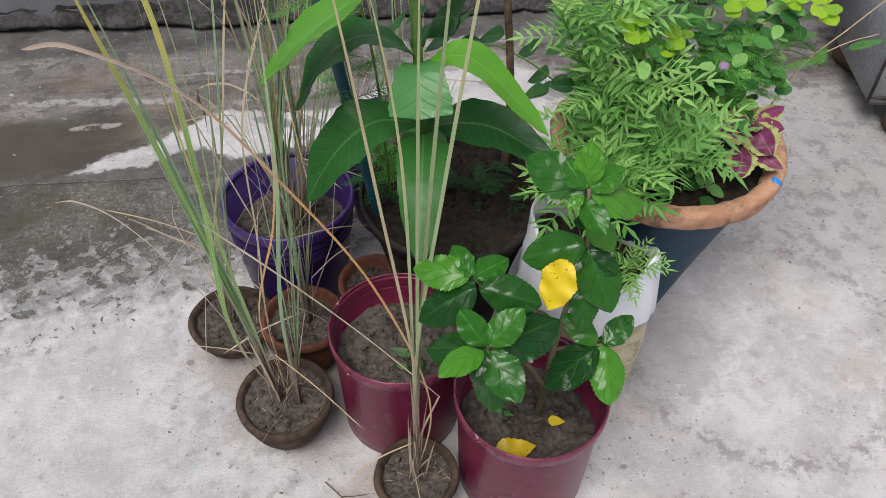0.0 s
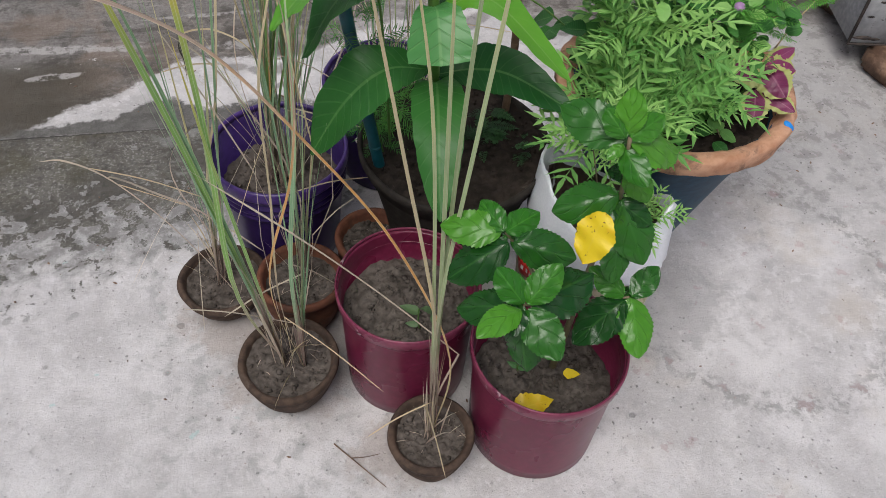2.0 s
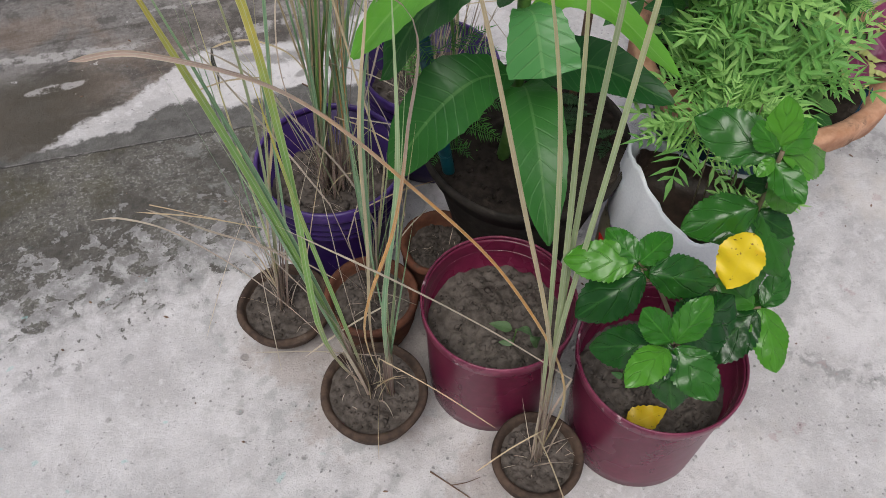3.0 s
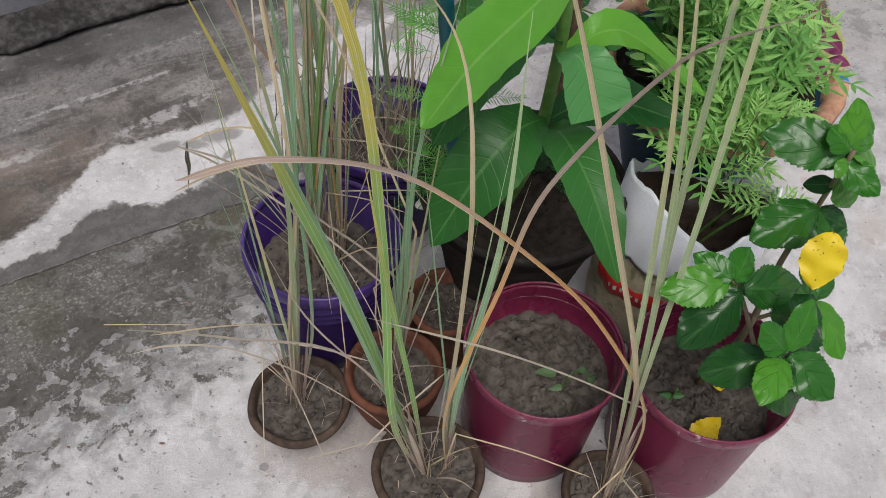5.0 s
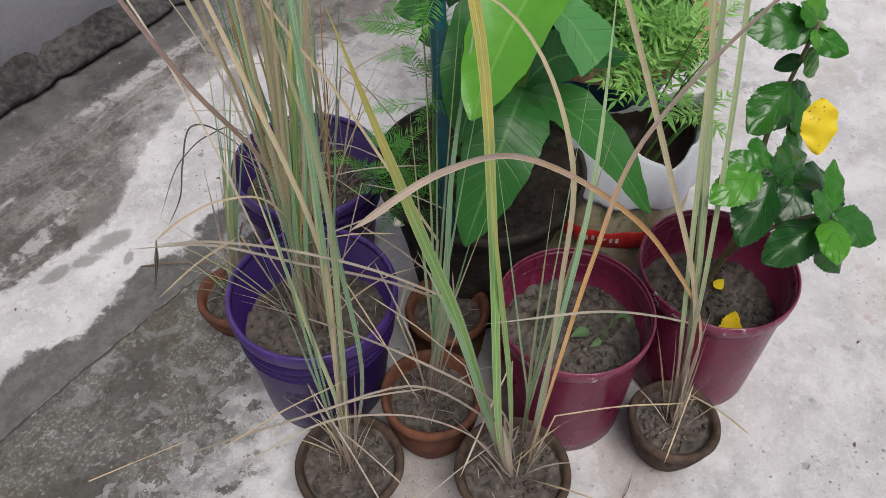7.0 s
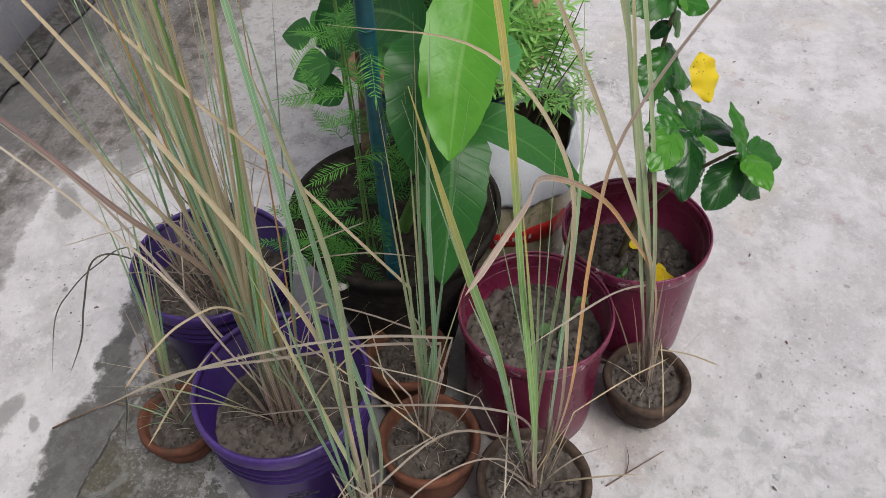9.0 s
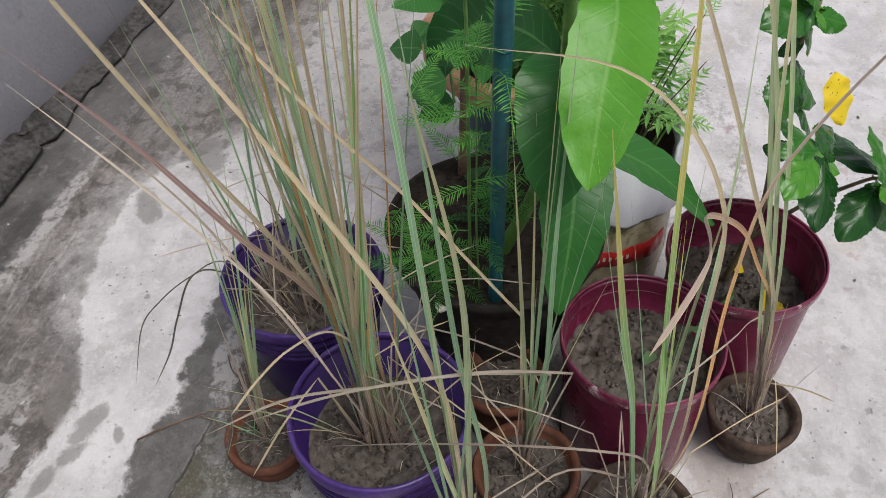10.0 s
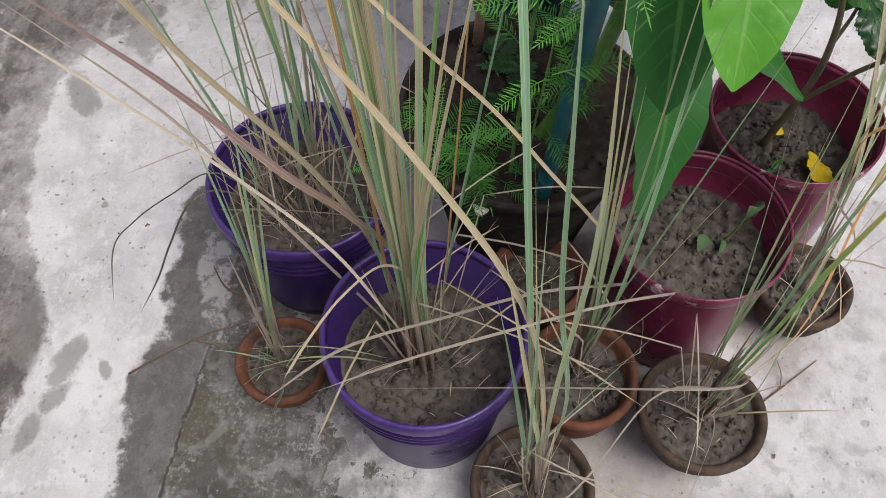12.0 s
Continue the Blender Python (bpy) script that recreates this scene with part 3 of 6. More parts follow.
def add_soil(pot, radius, height, rough, seed, count, material, label):
    """The soil of a pot, and the loose crumbs on it."""
    soil = part("soil", soil_bed(radius, height, rough, seed), material, pot, label)
    rng = random.Random(seed)
    bm = bmesh.new()
    for _ in range(count):
        a, r = rng.uniform(0, 6.283), radius * 0.93 * math.sqrt(rng.random())
        size = rng.uniform(0.0015, 0.005) * (1.8 if rng.random() < 0.14 else 1)
        x, y = r * math.cos(a), r * math.sin(a)
        z = height + rough * 0.62 * clods(x, y, seed)
        m = Matrix.Translation((x, y, z + size * 0.2)) @ Euler((rng.random() * 6, rng.random() * 6, 0)).to_matrix().to_4x4() @ Matrix.Diagonal((size, size * rng.uniform(0.6, 1.2), size * 0.7, 1))
        made = bmesh.ops.create_icosphere(bm, subdivisions=1, radius=1.0, matrix=m)
        for v in made["verts"]:
            v.co += Vector((rng.uniform(-1, 1), rng.uniform(-1, 1), rng.uniform(-1, 1))) * size * 0.35
    tagged(part("loose_soil", bm, material, soil), kind="stuff")
    return soil


def straw_litter(soil, radius, height, count, seed, material):
    """Bits of dry straw scattered over a pot's soil."""
    rng = random.Random(seed)
    bm = bmesh.new()
    for _ in range(count):
        a, r, b = rng.uniform(0, 6.283), radius * 0.85 * math.sqrt(rng.random()), rng.uniform(0, 6.283)
        length = rng.uniform(0.01, 0.045)
        p = Vector((r * math.cos(a), r * math.sin(a), height + 0.012))
        way = Vector((math.cos(b), math.sin(b), rng.uniform(-0.25, 0.25))) * length
        ribbon([p, p + way * 0.5 + Vector((0, 0, 0.002)), p + way], rng.uniform(0.0008, 0.0018), 0.3, 0.8, 0.8, (0.1, 0.2, 1), 0.0, bm)
    tagged(part("straw_litter", bm, material, soil), kind="stuff")


def bezier(points, count):
    """Evenly counted points on a smooth curve through or between the given ones (Catmull-Rom)."""
    p = [Vector(q) for q in points]
    p = [p[0] * 2 - p[1], *p, p[-1] * 2 - p[-2]]
    out, n = [], len(p) - 3
    for k in range(count + 1):
        s = min(k / count * n, n - 1e-6)
        i, t = int(s), s - int(s)
        a, b, c, d = p[i:i + 4]
        out.append(0.5 * ((2 * b) + (c - a) * t + (2 * a - 5 * b + 4 * c - d) * t * t + (3 * b - a - 3 * c + d) * t ** 3))
    return out


def tube(points, radii, sides=8, bm=None):
    bm = bm or bmesh.new()
    rings = []
    side = Vector((0.83, 0.31, 0.46))
    for k, p in enumerate(points):
        way = (points[min(k + 1, len(points) - 1)] - points[max(k - 1, 0)]).normalized()
        u = way.cross(side).normalized()
        w = way.cross(u)
        s = k / (len(points) - 1)
        r = radii[0] + (radii[1] - radii[0]) * s
        rings.append([bm.verts.new(p + r * (math.cos(2 * math.pi * i / sides) * u + math.sin(2 * math.pi * i / sides) * w)) for i in range(sides)])
    for a, b in zip(rings, rings[1:]):
        for i in range(sides):
            bm.faces.new((a[i], a[(i + 1) % sides], b[(i + 1) % sides], b[i]))
    for ring in (rings[0][::-1], rings[-1]):
        bm.faces.new(ring)
    return bm


def ribbon(points, width, fold=0.35, foot=0.35, tip=0.55, face=None, twist=0.0, bm=None):
    """A folded grass blade along points. foot: width at the base; tip: where it begins to taper."""
    bm = bm or bmesh.new()
    uv = bm.loops.layers.uv.verify()
    rows, n = [], len(points) - 1
    base = Vector(face) if face else Vector((-0.75, -0.5, 0.45))
    for k, p in enumerate(points):
        s = k / n
        way = (points[min(k + 1, n)] - points[max(k - 1, 0)]).normalized()
        across = way.cross(base)
        if across.length < 1e-3:
            across = way.cross(Vector((0.2, 0.9, 0.1)))
        across.normalize()
        across = Matrix.Rotation(twist * s, 3, way) @ across
        up = across.cross(way)
        w = width * (foot + (1 - foot) * min(1.0, s / 0.3))
        if s > tip:
            w *= max(0.06, 1 - ((s - tip) / (1 - tip)) ** 1.3)
        w *= 0.5
        rows.append((bm.verts.new(p - across * w + up * w * fold), bm.verts.new(p), bm.verts.new(p + across * w + up * w * fold), s))
    for a, b in zip(rows, rows[1:]):
        for i in (0, 1):
            f = bm.faces.new((a[i], a[i + 1], b[i + 1], b[i]))
            for loop, (cu, cv) in zip(f.loops, ((i / 2, a[3]), (i / 2 + 0.5, a[3]), (i / 2 + 0.5, b[3]), (i / 2, b[3]))):
                loop[uv].uv = (cu, cv)
    return bm


def leaf(length, width, shape="oval", droop=0.25, fold=0.25, serrate=0.0, teeth=9, wave=0.0, cut=1.0, seed=0, rows=14, cols=6, bm=None, m=None, quilt=0.0):
    """A leaf blade from the origin along +y, face up +z, with midrib at the middle."""
    bm = bm or bmesh.new()
    m = m or Matrix.Identity(4)
    uv = bm.loops.layers.uv.verify()
    grid = []
    for k in range(rows + 1):
        s = k / rows * cut
        if shape == "oval":
            w = math.sin(math.pi * s ** 0.85) ** 0.75 if 0 < s < 1 else 0.0
        elif shape == "round":
            w = (s / 0.38) ** 0.55 if s < 0.38 else max(0.0, 1 - ((s - 0.38) / 0.62) ** 2.6) ** 0.75
        elif shape == "lance":
            w = math.sin(math.pi * s ** 0.7) ** 0.85 if 0 < s < 1 else 0.0
        else:
            w = min(1.0, (s / 0.28) ** 0.6) * (1 - max(0, (s - 0.3) / 0.7) ** 1.9)
        w = max(w, 0.015) * width * 0.5
        y = length * s
        row = []
        for i in range(cols + 1):
            c = i / cols * 2 - 1
            tooth = 1.0
            if serrate and abs(c) > 0.99:
                tooth = 1 + serrate * (((s * teeth) % 1.0) - 0.5)
            z = fold * w * abs(c) - droop * length * s * s + wave * width * math.sin(s * 17 + c * 2 + seed) * abs(c)
            z += 0.02 * width * noise.noise((s * 5 + seed, c * 2, seed)) + quilt * width * math.sin(s * 30 - abs(c) * 6) * abs(c) * (1.2 - abs(c))
            yy = y - (0.12 * w * abs(c) if s < 0.99 else 0)
            row.append((bm.verts.new(m @ Vector((w * c * tooth, yy, z))), (c * 0.5 + 0.5, s)))
        grid.append(row)
    for a, b in zip(grid, grid[1:]):
        for i in range(cols):
            quad = (a[i], a[i + 1], b[i + 1], b[i])
            f = bm.faces.new([q[0] for q in quad])
            for loop, q in zip(f.loops, quad):
                loop[uv].uv = q[1]
    return bm


def aim(place, way, up=(0, 0, 1), roll=0.0, scale=1.0):
    """The pose of a leaf whose base is at place, that points along way and faces up."""
    y = Vector(way).normalized()
    x = y.cross(Vector(up))
    if x.length < 1e-3:
        x = y.cross(Vector((0.3, 0.2, 0.9)))
    x.normalize()
    z = x.cross(y)
    r = Matrix((x, y, z)).transposed().to_4x4()
    return Matrix.Translation(place) @ r @ Matrix.Rotation(roll, 4, "Y") @ Matrix.Scale(scale, 4)


# ---- setting ----
def ground():
    bm = bmesh.new()
    steps = [-60, -20, -8, -4, -2.4, *[-1.6 + 0.2 * i for i in range(22)], 3.2, 5, 8, 20, 60]
    rows = [[bm.verts.new((x, y, 0.004 * noise.noise((x * 2.1, y * 2.1, 0)) if -1.7 < x < 2.9 and -1.7 < y < 2.5 else 0.0)) for x in steps] for y in steps]
    for a, b in zip(rows, rows[1:]):
        for i in range(len(steps) - 1):
            bm.faces.new((a[i], a[i + 1], b[i + 1], b[i]))
    ob = part("ground", bm, CONCRETE)
    return tagged(ob, "pale worn courtyard concrete with dark algae and damp stains", "ground", kind="structure")


def box(x0, x1, y0, y1, z0, z1, bevel=0.0, bm=None):
    bm = bm or bmesh.new()
    made = bmesh.ops.create_cube(bm, size=1.0, matrix=Matrix.Translation(((x0 + x1) / 2, (y0 + y1) / 2, (z0 + z1) / 2)) @ Matrix.Diagonal((x1 - x0, y1 - y0, z1 - z0, 1)))
    if bevel:
        edges = list({e for v in made["verts"] for e in v.link_edges})
        bmesh.ops.bevel(bm, geom=edges, offset=bevel, segments=2, affect="EDGES")
    return bm


def wall_foot():
    """Rough broken cement fillet along the foot of the wall, with a ragged undercut front."""
    bm = bmesh.new()
    xs = [-3.2 + 0.03 * i for i in range(220)]
    profile = [(2.582, -0.012), (2.578, 0.002), (2.560, 0.012), (2.552, 0.022), (2.556, 0.032), (2.566, 0.038), (2.578, 0.042), (2.590, 0.048), (2.602, 0.056), (2.615, 0.068), (2.635, 0.088), (2.66, 0.108)]
    rows = []
    for x in xs:
        row = []
        notch = max(math.exp(-((x - c) / 0.014) ** 2) for c in (-1.62, -1.16, -0.79, -0.42, 0.07, 0.52))
        shift = 0.05 * max(0.0, -0.6 - x) + 0.016 * noise.noise((x * 1.7, 0.3, 9)) + 0.016 * noise.noise((x * 6.0, 1.0, 2)) + 0.012 * noise.noise((x * 19.0, 2.0, 2)) + 0.025 * notch
        low = 1.0 - 0.6 * min(1.0, max(0.0, (x - 0.3) / 0.5))
        for k, (y, z) in enumerate(profile):
            rough = noise.noise((x * 4.1, y * 12, 1)) + 0.8 * noise.noise((x * 13, y * 26, 4)) + 0.6 * noise.noise((x * 31, y * 50, 7))
            lump = 0.0 if k == 0 else 0.011 * rough + (0.012 * max(0.0, noise.noise((x * 22, y * 40, 3))) if k > 4 else 0.0)
            row.append(bm.verts.new((x + 0.008 * noise.noise((x * 40, k * 1.3, 5)), y + shift * (1.0 if k < 9 else 0.3) + 0.010 * noise.noise((x * 24.0, k * 0.9, 2)), (z + lump - (0.016 * notch if k > 2 else 0.0)) * low)))
        rows.append(row)
    for a, b in zip(rows, rows[1:]):
        for i in range(len(profile) - 1):
            bm.faces.new((a[i], b[i], b[i + 1], a[i + 1]))
    ob = part("trim", bm, LEDGE)
    return tagged(ob, "rough dark damp cement fillet along the wall foot", "wall foot", kind="structure")


ground()
tagged(part("wall_north", box(-6, 6, 2.63, 2.80, -0.05, 2.3), PLASTER), "grey-white rough plastered courtyard wall", "wall", kind="structure")
wall_foot()
# plain walls added out of view beside and behind, to cut off low sky light
tagged(part("unseen_wall_west", box(-3.35, -3.15, -3.0, 2.63, -0.05, 3.0), PLASTER), "plain unseen wall added to block low sky light", "wall", kind="structure")
tagged(part("unseen_wall_south", box(-3.15, 3.9, -3.2, -3.0, -0.05, 2.0), PLASTER), "plain unseen wall added to block low sky light", "wall", kind="structure")
tagged(part("unseen_wall_east", box(3.9, 4.1, -3.0, 2.63, -0.05, 3.0), PLASTER), "plain unseen wall added to block low sky light", "wall", kind="structure")


# ---- pots ----
def bucket(place, radius, height, soil, seed, label):
    """A ribbed paint bucket with a thick rolled rim."""
    pot = thing("purple_bucket", (place[0], place[1], 0), label, "bucket", "purple buckets")
    r, h, b = radius, height, radius * 0.775
    def at(z):
        return b + (r - 0.006 - b) * z / h
    outer = [(0.004, 0.004), (b - 0.008, 0.0), (b, 0.006)]
    for k in range(1, 6):
        outer.append((at(h * 0.13 * k), h * 0.13 * k))
    for rib in (0.70, 0.76, 0.82):
        outer += [(at(h * rib) , h * rib - 0.005), (at(h * rib) + 0.006, h * rib - 0.003), (at(h * rib) + 0.006, h * rib + 0.002), (at(h * rib), h * rib + 0.004)]
    outer += [(at(h * 0.9), h * 0.9), (r - 0.005, h - 0.012), (r - 0.010, h - 0.013)]
    part("rim", lathe([(r - 0.006, h * 0.903), (r - 0.001, h * 0.905), (r, h * 0.92), (r, h - 0.006), (r - 0.003, h), (r - 0.008, h - 0.001), (r - 0.0105, h - 0.012), (r - 0.006, h - 0.013)], 64), PURPLE_RIM, pot, "worn lighter rim")
    inner = [(at(soil) - 0.006, soil - 0.02), (0.004, soil - 0.021)]
    part("body", lathe(outer + inner, 64), PURPLE, pot)
    bed = add_soil(pot, at(soil) - 0.004, soil, 0.021, seed, 320, SOIL, "damp grey-brown soil")
    straw_litter(bed, at(soil) - 0.01, soil, 60 if seed == 5 else 14, seed, BLADE_PINK)
    return pot


def maroon_pot(place, radius, height, soil, seed, label):
    pot = thing("maroon_pot", (place[0], place[1], 0), label, "flower pot", "maroon pots")
    r, h, b = radius, height, radius * 0.885
    def at(z):
        return b + (r - 0.008 - b) * z / h
    outer = [(0.004, 0.004), (b - 0.01, 0.0), (b, 0.008)]
    outer += [(at(h * k / 8), h * k / 8) for k in range(1, 8)]
    outer += [(at(h) - 0.001, h - 0.032), (r - 0.0050, h - 0.008), (r - 0.0060, h - 0.005)]
    part("rim", lathe([(at(h) - 0.003, h - 0.035), (r - 0.004, h - 0.031), (r - 0.001, h - 0.024), (r, h - 0.004), (r - 0.0012, h - 0.0008), (r - 0.003, h), (r - 0.0042, h - 0.0008), (r - 0.0054, h - 0.0035), (r - 0.0040, h - 0.006)], 72), MAROON_RIM, pot, "worn lighter rim")
    inner = [(r - 0.0075, h - 0.014), (at(h * 0.9) - 0.0015, h * 0.9), (at(soil) - 0.003, soil - 0.02), (0.004, soil - 0.021)]
    part("body", lathe(outer + inner, 72), MAROON, pot)
    add_soil(pot, at(soil) - 0.003, soil, 0.022, seed, 320, SOIL, "damp grey-brown soil")
    return pot


def clay_pot(place, radius, height, material, seed, label, name="clay_pot", fill=0.018, taper=0.62):
    """A low hand-thrown pot with a flared rim."""
    pot = thing(name, (place[0], place[1], 0), label, "flower pot", "small clay pots")
    r, h, b = radius, height, radius * taper
    outer = [(0.004, 0.003), (b - 0.006, 0.0), (b, 0.005), (b + (r - b) * 0.30, h * 0.18), (b + (r - b) * 0.56, h * 0.38), (b + (r - b) * 0.78, h * 0.62), (r - 0.012, h - 0.026), (r - 0.003, h - 0.022), (r, h - 0.012), (r - 0.002, h - 0.003), (r - 0.006, h), (r - 0.012, h - 0.002), (r - 0.016, h - 0.010)]
    inner = [(r - 0.021, h - fill - 0.012), (0.004, h - fill - 0.03)]
    part("body", lathe(outer + inner, 56, 0.03, seed), material, pot)
    bed = add_soil(pot, r - 0.0175, h - fill, 0.012, seed, 130, SOIL, "cracked dry grey soil")
    straw_litter(bed, r - 0.02, h - fill - 0.006, 12, seed, BLADE_PINK)
    return pot


front_bucket = bucket((-0.293, 1.325), 0.152, 0.301, 0.195, 3, "scuffed purple plastic paint bucket filled with soil and lemongrass")
bucket((-0.020, 1.560), 0.158, 0.278, 0.190, 5, "purple plastic bucket with dry lemongrass stalks in it")
def bucket_print(pot, marks):
    """Scuffed remains of pale print on a bucket's side: angle, height, width and thickness of each bar."""
    for k, (turn, z, wide, thick) in enumerate(marks):
        radius = 0.1190 + 0.0940 * z
        bm = bmesh.new()
        rows = []
        for i in range(9):
            a = radians(turn) + (i / 8 - 0.5) * wide / radius
            ragged = 0.25 * thick * noise.noise((i * 0.9, k * 3.1, 2))
            rows.append([bm.verts.new((radius * math.cos(a), radius * math.sin(a), z + ragged + h)) for h in (0, thick)])
        for q, r in zip(rows, rows[1:]):
            bm.faces.new((q[0], r[0], r[1], q[1]))
        bmesh.ops.solidify(bm, geom=bm.faces[:], thickness=0.0008)
        part("print_mark", bm, WORN_PRINT, pot, "scuffed pale printed bar")


bucket_print(front_bucket, [(-160, 0.152, 0.040, 0.006), (-157, 0.138, 0.055, 0.008), (-164, 0.123, 0.034, 0.006), (-152, 0.100, 0.085, 0.0018), (-150, 0.092, 0.070, 0.0018)])


maroon_pot((-0.070, 0.917), 0.141, 0.298, 0.215, 7, "shiny maroon plastic pot with bare soil and a sprout")
maroon_pot((0.163, 0.740), 0.146, 0.296, 0.180, 8, "maroon plastic pot with chipped rim holding a hibiscus")
clay_pot((-0.059, 0.693), 0.0845, 0.115, CLAY, 11, "small grimy brown clay pot with a few tall blades", taper=0.58)
clay_pot((-0.314, 0.889), 0.102, 0.134, CLAY, 12, "grimy brown clay pot with two grass stalks", taper=0.48)
clay_pot((-0.444, 1.146), 0.099, 0.094, CLAY, 13, "low dark clay pot filled with cracked soil", taper=0.52)
clay_pot((-0.274, 1.082), 0.095, 0.152, TERRACOTTA, 14, "orange terracotta pot with thin grass stalks", fill=0.03)
clay_pot((-0.112, 1.153), 0.083, 0.175, TERRACOTTA, 15, "small terracotta pot half hidden behind the maroon pot", fill=0.030, taper=0.72)
clay_pot((-0.271, 1.574), 0.081, 0.094, TERRACOTTA, 16, "small worn terracotta pot beside the purple buckets", fill=0.016)


def black_pot():
    pot = thing("black_pot", (0.069, 1.200, 0), "large muddy black pot full of dark soil with creepers", "flower pot")
    r, h = 0.199, 0.388
    profile = [(0.004, 0.004), (0.10, 0.0), (0.112, 0.008), (0.128, 0.10), (0.146, 0.2), (0.172, 0.31), (0.186, h - 0.03), (r, h - 0.02), (r + 0.001, h - 0.004), (r - 0.005, h), (r - 0.008, h - 0.004), (r - 0.011, h - 0.05), (0.004, h - 0.06)]
    part("body", lathe(profile, 64, 0.02, 2), BLACK_POT, pot)
    add_soil(pot, r - 0.010, h - 0.012, 0.018, 21, 160, DARK_SOIL, "dark damp soil with litter")
    return pot


def blue_pot():
    pot = thing("blue_planter", (0.522, 1.190, 0), "large faded blue planter with a thick orange clay rim", "planter")
    r, h = 0.244, 0.512
    body = [(0.004, 0.004), (0.066, 0.0), (0.076, 0.008), (0.098, 0.09), (0.128, 0.20), (0.168, 0.34), (0.208, h - 0.05), (0.218, h - 0.03), (0.205, h - 0.02), (0.195, h - 0.06), (0.004, h - 0.07)]
    part("body", lathe(body, 72, 0.02, 4), BLUE_POT, pot)
    rim = [(0.203, h - 0.030), (0.222, h - 0.045), (r - 0.007, h - 0.046), (r - 0.003, h - 0.042), (r, h - 0.010), (r - 0.003, h - 0.003), (r - 0.010, h), (0.222, h), (0.214, h - 0.004), (0.206, h - 0.018), (0.202, h - 0.028)]
    bm = lathe(rim, 144, 0.03, 9)
    for v in bm.verts:
        a = math.atan2(v.co.y, v.co.x)
        k = 1 + 0.003 * math.sin(a * 27 + 2 * math.sin(a * 3)) + 0.018 * noise.noise((math.cos(a) * 9, math.sin(a) * 9, v.co.z * 30))
        v.co.x, v.co.y = v.co.x * k, v.co.y * k
        v.co.z += 0.004 * noise.noise((math.cos(a) * 7, math.sin(a) * 7, 5)) + 0.001 * math.sin(a * 27 + 1)
    part("rim", bm, ORANGE_RIM, pot, "crimped orange clay rim")
    add_soil(pot, 0.198, h - 0.045, 0.02, 22, 120, DARK_SOIL, "dark soil")
    bm = bmesh.new()
    a = radians(-45)
    m = Matrix.Translation(((r - 0.009) * math.cos(a), (r - 0.009) * math.sin(a), h - 0.002)) @ Matrix.Rotation(a, 4, "Z") @ Matrix.Rotation(radians(28), 4, "Y") @ Matrix.Diagonal((0.013, 0.009, 0.005, 1))
    bmesh.ops.create_icosphere(bm, subdivisions=2, radius=1.0, matrix=m)
    part("paint_spot", bm, BLUE_PAINT, pot, "bright blue paint spot")
    return pot


black_pot()
blue_pot()


